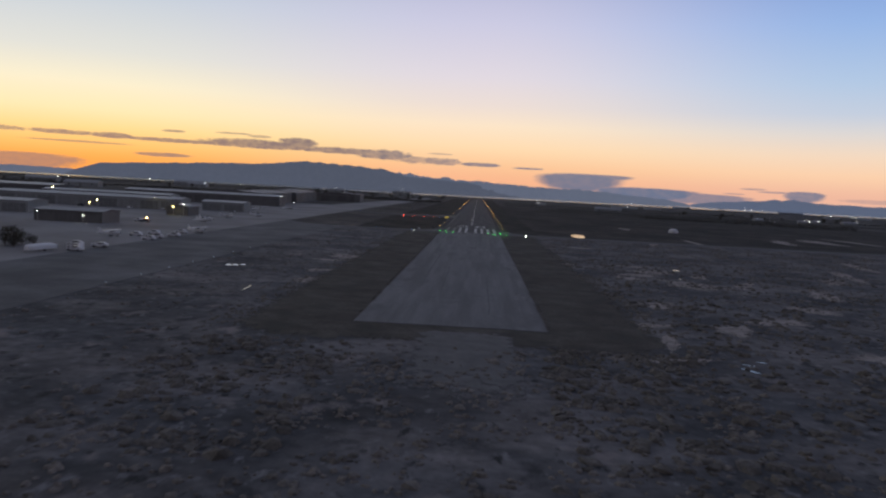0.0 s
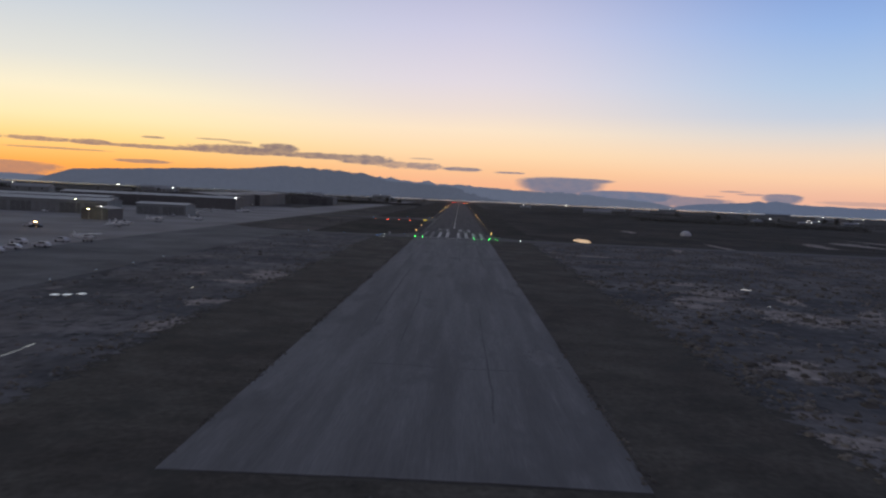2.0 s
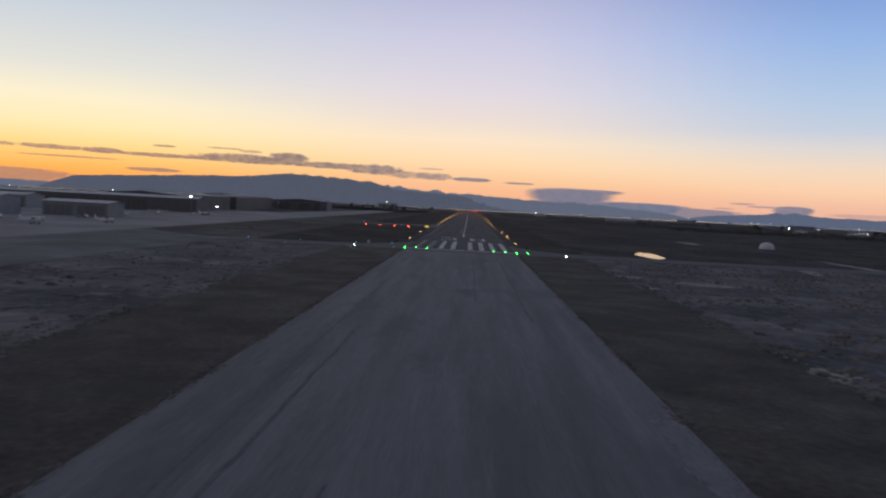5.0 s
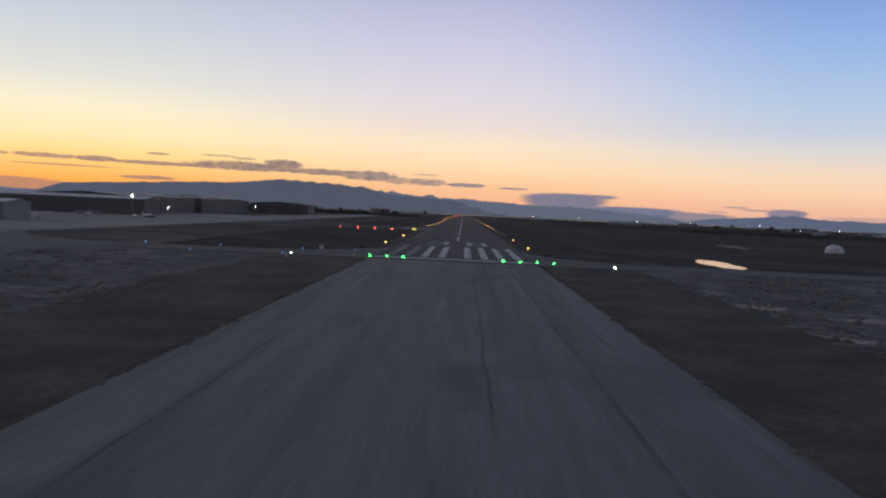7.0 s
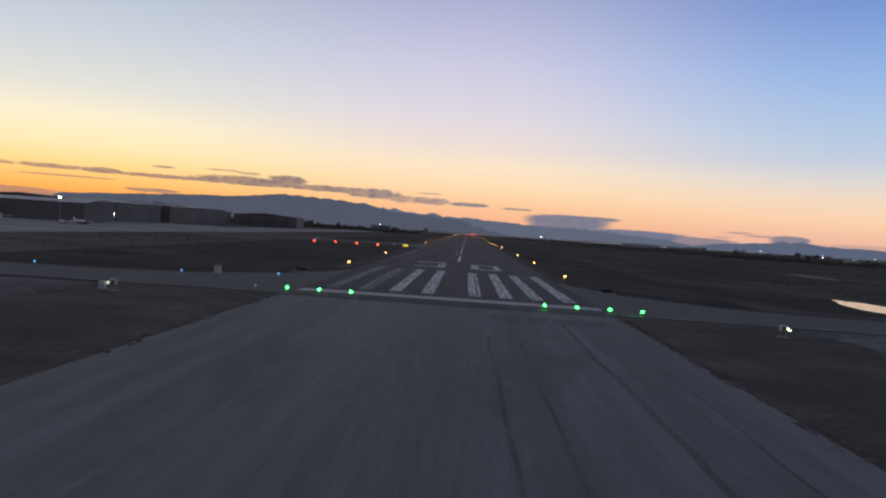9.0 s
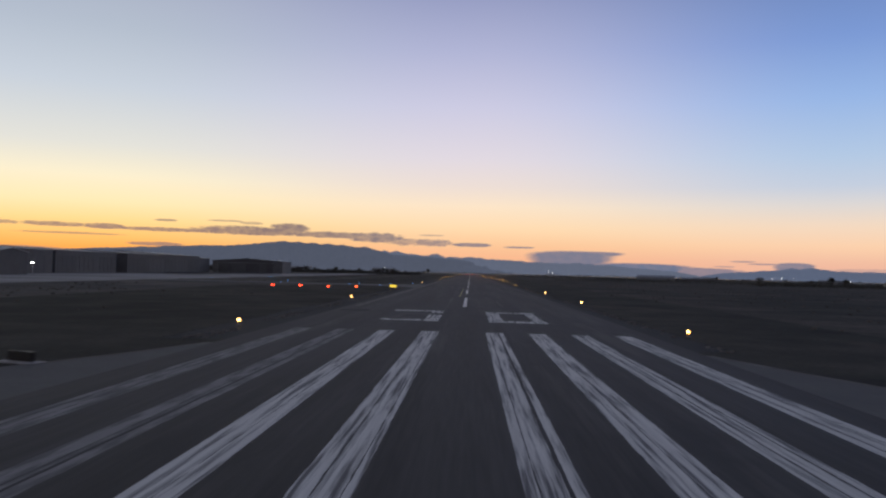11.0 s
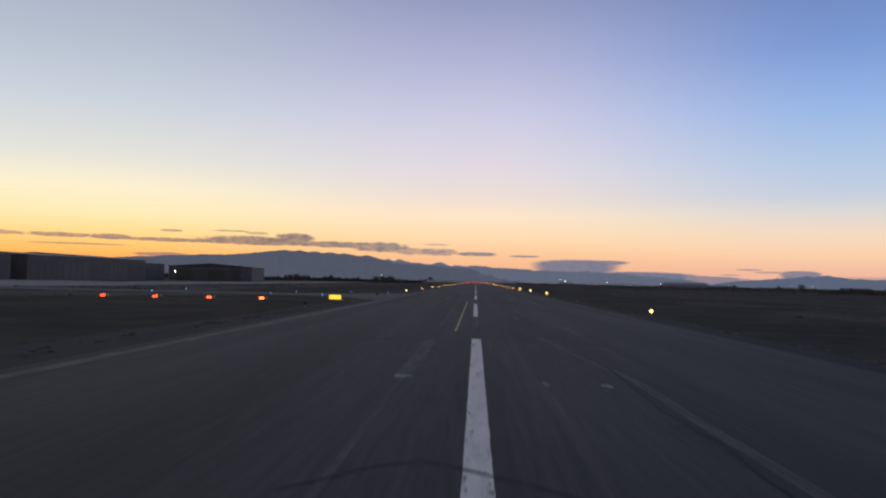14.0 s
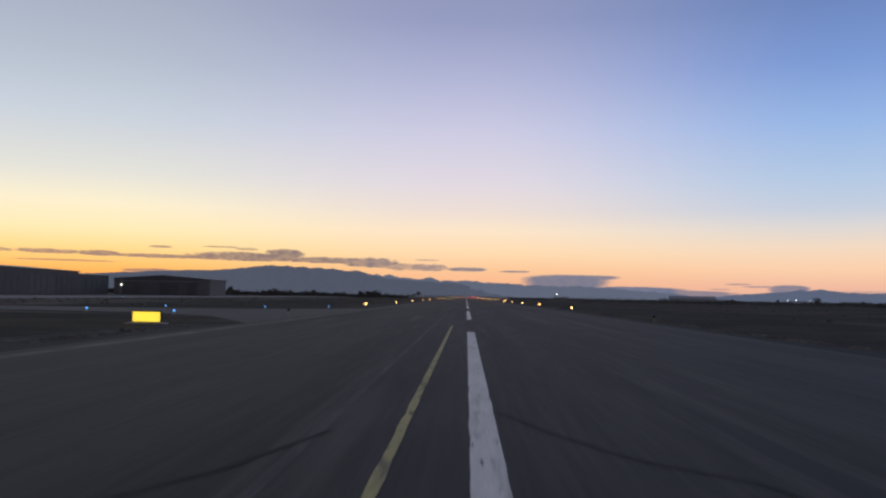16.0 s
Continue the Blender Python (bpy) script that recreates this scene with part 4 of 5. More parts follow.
MUD_FAR = [(150, -90, 18, 3, 80), (226, 122, 30, 7, 85), (190, 90, 24, 5, 80), (260, 150, 30, 5, 95), (31.6, -148, 2.4, 2.6, 0), (22.4, -66, 1.3, 2.4, 0), (34.7, -56, 2.6, 3.2, 40),
           (33, -78, 1.6, 3, 20), (46, -66, 3, 6, 60), (120, 20, 30, 2.2, 88), (90, -10, 12, 2, 80), (110, 175, 18, 3, 88)]
for i, (x, y, rx, ry, a) in enumerate(MUD_NEAR + MUD_FIELD + MUD_FAR):
    b = bmesh.new()
    lay = b.verts.layers.float.new("cover")
    mid = b.verts.new((x, y, -0.035))
    mid[lay] = 1.0
    rim = [b.verts.new((px, py, -0.035)) for px, py in blob(x, y, rx * 1.3, ry * 1.3, a, 24, 0.35, i + 50)]
    for p, q in zip(rim, rim[1:] + rim[:1]):
        b.faces.new((mid, p, q))
    ob = link_mesh("mud_patch", b, M_MUD)
    tagged(ob, "bare pale mud patch among dry scrub", "bare ground", group="bare patches in the field")


def scrub(name, regions, label, seed, size=(0.15, 0.7), material=None):
    """Low dry bushes and tussocks: uneven five-sided tufts."""
    rnd = random.Random(seed)
    vs, fs = [], []
    for x0, x1, y0, y1, n, clump in regions:
        for _ in range(n):
            x, y = rnd.uniform(x0, x1), rnd.uniform(y0, y1)
            if noise.noise((x * 0.05 * clump, y * 0.035 * clump, seed)) + 0.6 * noise.noise((x * 0.2, y * 0.13, seed)) < rnd.uniform(-0.3, 0.35):
                continue
            r = rnd.uniform(*size) * rnd.uniform(0.6, 1.4)
            h = r * rnd.uniform(0.25, 0.65)
            k = len(vs)
            a0 = rnd.uniform(0, 6.28)
            for j in range(5):
                a = a0 + j * 1.2566
                q = r * rnd.uniform(0.6, 1.3)
                vs.append((x + q * math.cos(a), y + q * math.sin(a), -0.06))
            for j in range(5):
                a = a0 + 0.5 + j * 1.2566
                q = r * rnd.uniform(0.35, 0.9)
                vs.append((x + q * math.cos(a), y + q * math.sin(a), h * rnd.uniform(0.45, 1.0)))
            vs.append((x + rnd.uniform(-0.2, 0.2) * r, y, h * rnd.uniform(0.7, 1.15)))
            for j in range(5):
                i = (j + 1) % 5
                fs += [(k + j, k + i, k + 5 + j), (k + i, k + 5 + i, k + 5 + j), (k + 5 + j, k + 5 + i, k + 10)]
    me = bpy.data.meshes.new(name)
    me.from_pydata(vs, [], fs)
    me.materials.append(material or M_SCRUB)
    return tagged(new(name, me), label, "scrub", kind="stuff")


scrub("scrub", [(34, 130, -430, -110, 12000, 2), (130, 320, -420, -8, 5500, 1.2), (-34, 34, -430, -292, 9000, 4), (-65, -34, -430, -20, 1800, 2.6), (32, 200, -110, -8, 9000, 2)],
      "low dry brown scrub and tussocks covering the field", 11, (0.12, 0.5))
scrub("scrub", [(34, 260, 30, 700, 5000, 0.6), (-64, -38, 30, 220, 160, 0.7), (-64, -38, 275, 900, 700, 0.7), (-101, -66, 60, 235, 400, 0.7), (-101, -66, 262, 900, 4000, 0.7)], "sparse dry tufts in the airfield grass", 12, (0.15, 0.4), M_TUFT)


scrub("scrub", [(12, 34, -345, -289, 900, 6), (-34, -12, -340, -292, 600, 6), (34, 75, -330, -230, 1100, 4), (30, 120, -240, -120, 900, 2), (-34, 75, -430, -340, 600, 6)], "dark low bushes in the field", 14, (0.25, 0.9), M_BUSH)
scrub("scrub", [(31, 36, -290, -120, 1500, 2.0), (14, 34, -298, -288, 800, 2.0), (-36, -31, -290, -60, 1200, 2.0)], "pale dry weeds along the edge of the mown verge", 15, (0.1, 0.35), M_WEED)


scrub("scrub", [(16.8, 18.2, 46, 420, 3200, 3), (-18.2, -16.8, 46, 215, 1500, 3), (15.0, 15.9, -274, -4, 2600, 3), (-15.9, -15.0, -274, -4, 2600, 3)], "short grass growing over the pavement edge", 16, (0.06, 0.2), M_BUSH)


# ---- airfield lights ----
def light_fixture(name, at, lens, label, category, group, r=0.17, h=0.42, body=None):
    t = thing(name, at, label, category, group)
    part("base_plate", tube(0, 0, 0, 0.05, 0.19, 0.17, 12), M_CONC, t)
    part("stem", tube(0, 0, 0.05, h - r * 0.9, 0.035, 0.03, 8), body or M_FIXTURE, t)
    part("collar", tube(0, 0, h - r * 1.1, h - r * 0.7, 0.09, 0.11, 10), body or M_FIXTURE, t)
    prof = [(r * 0.6, h - r * 0.7), (r * 0.95, h - r * 0.3), (r, h), (r * 0.85, h + r * 0.5), (r * 0.4, h + r * 0.85), (0.0, h + r * 0.95)]
    part("lens", lathe(prof, 12), lens, t)
    return t


green = light_fixture("threshold_light", (-9.14, 0, 0), L_GREEN, "lit green runway threshold light on a short stem", "runway light", "threshold lights", r=0.14)
for x in (-15.24, -12.19, 9.14, 12.19, 15.24, 18.29):
    copy_thing(green, pose(x, 0, 0))
light_fixture("threshold_light", (-18.29, 0, 0), L_DIM, "dim unlit runway threshold light", "runway light", "threshold lights", r=0.14)
edge = light_fixture("edge_light", (18.4, 58.9, 0), L_WARM, "lit warm white runway edge light on a yellow stem", "runway light", "runway edge lights", r=0.145)
off = light_fixture("edge_light", (18.4, 242, 0), M_GLASS, "unlit runway edge light on a yellow stem", "runway light", "runway edge lights", r=0.145)
for k in range(1, 30):
    y = -2.2 + 61.1 * k
    if k > 1 and k != 4:
        copy_thing(edge, pose(18.4, y, 0))
    if k in (3, 4):
        copy_thing(off, pose(-18.3, y, 0))
    else:
        copy_thing(edge, pose(-18.3, y, 0))
red = light_fixture("runway_end_light", (-9.1, 1802, 0), L_RED, "lit red runway end light", "runway light", "runway end lights", r=0.3, h=0.6)
for x in (-18.3, -15.2, -12.2, 9.1, 12.2, 15.2, 18.3):
    copy_thing(red, pose(x, 1802, 0))
blue = light_fixture("taxiway_light", (-20.7, 19.2, 0), L_BLUE, "lit blue taxiway edge light on a short stem", "taxiway light", "taxiway lights", r=0.1, h=0.34)
for x, y in [(-30.6, 14.2), (-30.6, -3.2), (-46.7, 12.6), (-46.7, -5), (-62, 13), (-26.8, 233.6), (-37, 238), (-37, 258), (-27, 266.5), (-58, 236), (-62, 263), (-20, 275), (-101, 300), (-101, 390)]:
    copy_thing(blue, pose(x, y, 0))
dim = light_fixture("taxiway_light", (-66.6, -251, 0), lamp_mat("pale_lens", (0.6, 0.75, 0.9), 0.15), "small pale taxiway edge light beside the asphalt", "taxiway light", "taxiway lights", r=0.12, h=0.36)
for y in (-236, -221, -206, -191, -174, -157, -140):
    copy_thing(dim, pose(-66.4, y, 0))


def reil(at, lens, turn=0):
    t = thing("strobe_light", at, "white runway end strobe light in a box on legs", "strobe light", "runway end strobes", turn=turn)
    part("housing", box(-0.28, 0.28, -0.2, 0.22, 0.55, 1.0, 0.04), M_WHITEBOX, t)
    part("lens", lathe([(0.15, -0.25), (0.16, -0.22), (0.12, -0.2)], 14, axis="y", at=(0, 0, 0.78)), lens, t)
    b = bmesh.new()
    rings = [[b.verts.new((r * math.cos(a), y, 0.78 + r * math.sin(a))) for a in [2 * math.pi * i / 16 for i in range(16)]] for r, y in ((0.18, -0.2), (0.18, -1.0), (0.165, -1.0), (0.165, -0.2))]
    for p, q in zip(rings, rings[1:]):
        for i in range(16):
            b.faces.new((p[i], p[(i + 1) % 16], q[(i + 1) % 16], q[i]))
    part("hood", b, M_BLACK, t)
    for x in (-0.2, 0.2):
        part("leg", tube(x, 0, 0, 0.56, 0.03), M_ALU, t)
    part("footing", box(-0.45, 0.45, -0.35, 0.35, -0.05, 0.06, 0.02), M_CONC, t)
    return t


reil((27.35, -10, 0), L_WHITE)
reil((-27.4, -10, 0), L_WHITE_DIM)


def papi(x, z, lens):
    t = thing("approach_slope_unit", (x, 208.9, z), "low approach slope light unit with red lenses on legs", "approach light", "approach slope lights")
    part("housing", box(-0.55, 0.55, -0.5, 0.6, 0.06, 0.42, 0.05), M_FIXTURE, t)
    for dx in (-0.18, 0.18):
        part("lens", lathe([(0.15, -0.54), (0.16, -0.52), (0.13, -0.49)], 14, axis="y", at=(dx, 0, 0.22)), lens, t)
        b = bmesh.new()
        rings = [[b.verts.new((dx + r * math.cos(a), y, 0.22 + r * math.sin(a))) for a in [2 * math.pi * i / 14 for i in range(14)]] for r, y in ((0.175, -0.5), (0.175, -0.75), (0.165, -0.75), (0.165, -0.5))]
        for p, q in zip(rings, rings[1:]):
            for i in range(14):
                b.faces.new((p[i], p[(i + 1) % 14], q[(i + 1) % 14], q[i]))
        part("hood", b, M_BLACK, t)
    for dx, dy in ((-0.42, -0.35), (0.42, -0.35), (0, 0.45)):
        part("leg", tube(dx, dy, 0, 0.1, 0.025), M_ALU, t)
    part("footing", box(-0.8, 0.8, -0.8, 0.8, -0.05, 0.05, 0.02), M_CONC, t)


for x, z, lens in ((-53.6, -0.14, L_PAPI), (-45.9, -0.12, L_PAPI), (-38.1, -0.09, L_PAPI), (-30.5, -0.06, L_PAPI_ORANGE)):
    papi(x, z, lens)


def airfield_sign(at, w, h, lit, label, turn=0):
    t = thing("airfield_sign", at, label, "sign", turn=turn)
    part("cabinet", box(-w / 2 - 0.06, w / 2 + 0.06, -0.1, 0.12, 0.06, 0.18 + h, 0.03), M_BLACK, t)
    part("face", box(-w / 2, w / 2, -0.115, -0.1, 0.12, 0.12 + h, 0.0), L_SIGN if lit else M_BLACK, t, "lit yellow face" if lit else "")
    for x in (-w * 0.35, w * 0.35):
        part("leg", tube(x, 0, 0, 0.08, 0.03), M_ALU, t)
        part("coupling", tube(x, 0, 0.04, 0.07, 0.05), M_FIXTURE, t)
    part("footing", box(-w / 2 - 0.35, w / 2 + 0.35, -0.5, 0.5, -0.05, 0.05, 0.02), M_PALE_CONC, t)
    return t


airfield_sign((-20.8, 213, 0), 1.75, 0.62, True, "lit yellow taxiway exit sign beside the runway")
airfield_sign((-20.6, 31.5, 0), 1.5, 0.35, False, "unlit dark low airfield sign on a concrete base", turn=-90 + 70)
airfield_sign((20.2, 29.5, 0), 1.5, 0.35, False, "unlit dark low airfield sign on a concrete base", turn=20)


def cabinet(at, s=1.0):
    t = thing("equipment_cabinet", at, "pale equipment cabinet on a concrete pad beside the taxiway", "cabinet")
    part("body", box(-0.35 * s, 0.35 * s, -0.3 * s, 0.3 * s, 0.08, 0.95 * s, 0.03), M_WHITEBOX, t)
    part("lid", box(-0.38 * s, 0.38 * s, -0.33 * s, 0.33 * s, 0.95 * s, 1.0 * s, 0.01), M_ALU, t)
    part("pad", box(-0.6 * s, 0.6 * s, -0.5 * s, 0.5 * s, -0.05, 0.08, 0.02), M_CONC, t)


cabinet((-27.3, 16.8, 0))
cabinet((-28.6, -9.4, 0), 0.7)


# ---- hangars and apron ----
def hangar(x0, x1, y0, y1, h, rise, doors, face, wall_mat, roof_mat, label):
    """Steel hangar; face names the side with the doors ('-y' or '+x'); the ridge runs along the long side."""
    w, d = x1 - x0, y1 - y0
    t = thing("hangar", ((x0 + x1) / 2, (y0 + y1) / 2, 0), label, "hangar", "hangars")
    hx, hy = w / 2, d / 2
    along_x = w >= d
    th = 0.25
    part("wall", box(-hx, hx, -hy, -hy + th, 0, h), wall_mat, t)
    part("wall", box(-hx, hx, hy - th, hy, 0, h), wall_mat, t)
    part("wall", box(-hx, -hx + th, -hy + th, hy - th, 0, h), wall_mat, t)
    part("wall", box(hx - th, hx, -hy + th, hy - th, 0, h), wall_mat, t)
    o = 0.5
    b = bmesh.new()
    if along_x:
        sec = [(-hy - o, h - 0.05), (0, h + rise), (hy + o, h - 0.05), (hy + o, h + 0.2), (0, h + rise + 0.25), (-hy - o, h + 0.2)]
        ends = [[b.verts.new((x, y, z)) for y, z in sec] for x in (-hx - o, hx + o)]
    else:
        sec = [(-hx - o, h - 0.05), (0, h + rise), (hx + o, h - 0.05), (hx + o, h + 0.2), (0, h + rise + 0.25), (-hx - o, h + 0.2)]
        ends = [[b.verts.new((x, y, z)) for x, z in sec] for y in (-hy - o, hy + o)]
    n = len(sec)
    for i in range(n):
        b.faces.new((ends[0][i], ends[0][(i + 1) % n], ends[1][(i + 1) % n], ends[1][i]))
    b.faces.new(ends[0])
    b.faces.new(ends[1][::-1])
    bmesh.ops.recalc_face_normals(b, faces=b.faces[:])
    part("roof", b, roof_mat, t)
    for s in (-1, 1):
        b = bmesh.new()
        if along_x:
            vs = [b.verts.new(p) for p in ((s * (hx - 0.1), -hy, h), (s * (hx - 0.1), hy, h), (s * (hx - 0.1), 0, h + rise))]
        else:
            vs = [b.verts.new(p) for p in ((-hx, s * (hy - 0.1), h), (hx, s * (hy - 0.1), h), (0, s * (hy - 0.1), h + rise))]
        b.faces.new(vs)
        part("gable", b, wall_mat, t)
    span = w if face == "-y" else d
    door_mat = M_METAL_DARK_SHADED if wall_mat == M_METAL_DARK_SHADED else M_DOOR
    step = span / doors
    for i in range(doors):
        c = -span / 2 + step * (i + 0.5)
        dw, dh = step * 0.42, h * 0.78
        if face == "-y":
            door = part("door", box(c - dw, c + dw, -hy - 0.12, -hy - 0.01, 0.03, dh), door_mat, t)
        else:
            door = part("door", box(hx + 0.01, hx + 0.12, c - dw, c + dw, 0.03, dh), door_mat, t)
        for k in range(1, 4):
            q = c - dw + 2 * dw * k / 4
            if face == "-y":
                part("rail", box(q - 0.06, q + 0.06, -hy - 0.2, -hy - 0.121, 0.05, dh - 0.05), wall_mat, door)
            else:
                part("rail", box(hx + 0.121, hx + 0.2, q - 0.06, q + 0.06, 0.05, dh - 0.05), wall_mat, door)
    return t


HANGARS = [(-300, -182, 85, 103, 6.6, 1.3, 9, "-y", M_METAL_WALL, M_ROOF, "long row of grey steel hangars with a pale roof"),
           (-178, -150, 112, 128, 5.6, 1.0, 2, "-y", M_METAL_WALL, M_ROOF, "grey steel hangar with a pale low roof"),
           (-298, -165, 262, 282, 8.2, 1.4, 9, "-y", M_METAL_DARK_SHADED, M_ROOF, "long row of dark steel hangars with a pale roof"),
           (-300, -214, -26, -8, 5.4, 1.0, 6, "-y", M_METAL_WALL, M_ROOF, "row of grey steel hangars with a pale roof"),
           (-181, -152, -78, -62, 4.6, 0.9, 3, "-y", M_METAL_DARK_SHADED, M_ROOF_DARK, "dark low hangar at the edge of the apron"),
           (-166, -154, 24, 40, 4.8, 0.9, 1, "-y", M_METAL_DARK_SHADED, M_ROOF_DARK, "small dark steel hangar"),
           (-330, -230, 190, 208, 6.4, 1.2, 7, "-y", M_METAL_WALL, M_ROOF, "row of grey steel hangars with a pale roof"),
           (-470, -400, 330, 380, 6.5, 1.6, 4, "-y", M_METAL_DARK_SHADED, M_ROOF, "wide steel building with a pale roof"),
           # These face away from the sunset; that shade is put into their wall colour.
           (-236, -188, 292, 342, 10.0, 1.5, 2, "+x", M_METAL_DARK_SHADED, M_ROOF_DARK, "large steel hangar facing the apron, walls coloured dark for shade"),
           (-240, -190, 348, 410, 10.3, 1.5, 3, "+x", M_METAL_DARK_SHADED, M_ROOF_DARK, "large steel hangar facing the apron, walls coloured dark for shade"),
           (-236, -187, 417, 470, 10.5, 1.5, 2, "+x", M_METAL_DARK_SHADED, M_ROOF_DARK, "large steel hangar facing the apron, walls coloured dark for shade"),
           (-244, -192, 476, 545, 11.2, 1.8, 3, "+x", M_METAL_DARK_SHADED, M_ROOF_DARK, "large steel hangar facing the apron, walls coloured dark for shade"),
           (-250, -206, 550, 608, 10.4, 1.6, 2, "+x", M_METAL_DARK_SHADED, M_ROOF_DARK, "large steel hangar facing the apron, walls coloured dark for shade"),
           ]
for spec in HANGARS:
    hangar(*spec)


def gabled_hangar(x0, x1, y0, y1, h, rise, door0, door1, dh):
    """Broad hangar with a shallow gable towards the approach and sliding door leaves."""
    w, d = x1 - x0, y1 - y0
    t = thing("hangar", ((x0 + x1) / 2, y0, 0), "broad steel hangar with a shallow gable and dark sliding doors", "hangar", "hangars")
    c = (x0 + x1) / 2
    hx, a, e, th = w / 2, door0 - c, door1 - c, 0.3
    part("floor", box(-hx + th, hx - th, th, d - th, 0.0, 0.06), M_CONC, t)
    part("wall", box(-hx, -hx + th, th, d, 0, h), M_METAL_MID, t)
    part("wall", box(hx - th, hx, th, d, 0, h), M_METAL_MID, t)
    part("wall", box(-hx + th, hx - th, d - th, d, 0, h), M_METAL_DARK_SHADED, t)
    part("pier", box(-hx, a, 0, th, 0, h), M_METAL_MID, t, "paler wall beside the door")
    part("pier", box(e, hx, 0, th, 0, h), M_METAL_MID, t, "paler wall beside the door")
    for y in (0.0, d - th):
        b = bmesh.new()
        lo = dh if y == 0.0 else h
        prof = [(a if y == 0.0 else -hx + th, lo), (e if y == 0.0 else hx - th, lo), (e if y == 0.0 else hx - th, h), (0, h + rise), (a if y == 0.0 else -hx + th, h)]
        if y:
            prof = [prof[0], prof[1], prof[3]]
        f, k = [b.verts.new((x, y, z)) for x, z in prof], [b.verts.new((x, y + th, z)) for x, z in prof]
        b.faces.new(f)
        b.faces.new(k[::-1])
        for i in range(len(prof)):
            j = (i + 1) % len(prof)
            b.faces.new((f[i], k[i], k[j], f[j]))
        bmesh.ops.recalc_face_normals(b, faces=b.faces[:])
        part("gable", b, M_METAL_DARK_SHADED, t)
    b = bmesh.new()
    sec = [(-hx - 0.5, h - 0.02), (0, h + rise), (hx + 0.5, h - 0.02), (hx + 0.5, h + 0.3), (0, h + rise + 0.35), (-hx - 0.5, h + 0.3)]
    ends = [[b.verts.new((x, y, z)) for x, z in sec] for y in (-0.6, d + 0.4)]
    for i in range(6):
        b.faces.new((ends[0][i], ends[0][(i + 1) % 6], ends[1][(i + 1) % 6], ends[1][i]))
    b.faces.new(ends[0])
    b.faces.new(ends[1][::-1])
    bmesh.ops.recalc_face_normals(b, faces=b.faces[:])
    part("roof", b, M_ROOF_DARK, t)
    n = 8
    for i in range(n):
        x, dy, half = a + (e - a) * (i + 0.5) / n, -0.2 - 0.2 * (i % 2), (e - a) / n / 2 + 0.1
        leaf = part("door", box(x - half, x + half, dy - 0.1, dy, 0.05, dh - 0.1), M_METAL_DARK_SHADED, t)
        for q in (-half * 0.5, 0.0, half * 0.5):
            part("rail", box(x + q - 0.05, x + q + 0.05, dy - 0.16, dy - 0.101, 0.1, dh - 0.2), M_METAL_DARK_SHADED, leaf)
    part("track", box(a - 0.4, e + 0.4, -0.55, -0.05, dh, dh + 0.25), M_ALU, t)


gabled_hangar(-206, -149.5, 615, 645, 9.3, 2.0, -201, -157, 7.9)


def lamp_post(at, h, lens, label="tall lamp post with a lit floodlight", group="lamp posts", r=0.35, heads=1):
    t = thing("lamp_post", at, label, "lamp post", group)
    part("pole", tube(0, 0, 0, h, 0.11, 0.06, 8), M_ALU, t)
    part("footing", tube(0, 0, -0.05, 0.25, 0.25, 0.22, 10), M_CONC, t)
    for i in range(heads):
        dx = (i - (heads - 1) / 2) * 1.6
        part("arm", box(min(0, dx) - 0.04, max(0, dx) + 0.04, -0.55, -0.02, h - 0.06, h + 0.02), M_ALU, t)
        head = part("head", box(dx - r * 1.1, dx + r * 1.1, -0.9, -0.3, h - 0.08, h + 0.16, 0.03), M_ALU, t)
        part("lens", lathe([(0.02, -r * 0.7), (r * 0.7, -r * 0.5), (r, -0.05), (r * 0.9, 0.0)], 12, at=(dx, -0.6, h - 0.08)), lens, head)
    return t


lamp_post((-160.5, 19.6, 0), 5.0, L_FLOOD, r=0.42)
lamp_post((-156.3, 33.1 - 10, 0), 6.4, L_FLOOD_W, r=0.3)
lamp_post((-195.9, 84 - 4, 0), 7.4, L_FLOOD, r=0.3)
lamp_post((-212.6, 32, 0), 4.6, L_FLOOD, r=0.42)
lamp_post((-207.3, 29, 0), 6.2, L_FLOOD, r=0.42)
lamp_post((-140, -60.7, 0), 2.8, L_ORANGE, "low lamp post with an orange sodium light", r=0.4)
lamp_post((-152.3, 217.3, 0), 10.0, L_FLOOD_W, r=0.42)
lamp_post((-152.9, 264.6, 0), 4.7, L_FLOOD_W, r=0.36)
lamp_post((-176, -84, 0), 4.4, L_FLOOD_W, r=0.2)
lamp_post((-157, -84, 0), 3.8, L_FLOOD_W, r=0.2)
lamp_post((-330, 205, 0), 8.0, L_FLOOD, r=0.5)
lamp_post((-588, 1280, 0), 8.0, L_FLOOD_W, r=0.9)
lamp_post((-1002, 1966, 0), 9.0, L_FAR, r=1.4, heads=2)
lamp_post((-200, 611, 0), 6.0, L_FLOOD_W, r=0.25)
lamp_post((549, 1147, 0), 4.2, L_FLOOD_W, "bright white floodlight on a post past the field", r=0.55)
FARM_LAMPS = [(411.6, 768, 4.5, 0.5), (420.6, 743, 6.5, 0.55), (470.5, 745, 4.5, 0.5), (478, 748, 4.5, 0.55), (520, 855, 3.6, 0.5), (538.9, 861, 4.0, 0.6), (545, 850, 6.5, 0.5),
              (593, 869, 11, 0.6), (607.8, 884, 3.6, 0.6), (660, 860, 5, 0.6), (129, 1296, 8, 0.7), (136, 1310, 6, 0.5), (1105, 2900, 9, 1.4), (1128, 2880, 9, 1.4),
              (1180, 2900, 9, 1.0), (840, 1500, 7, 0.7)]
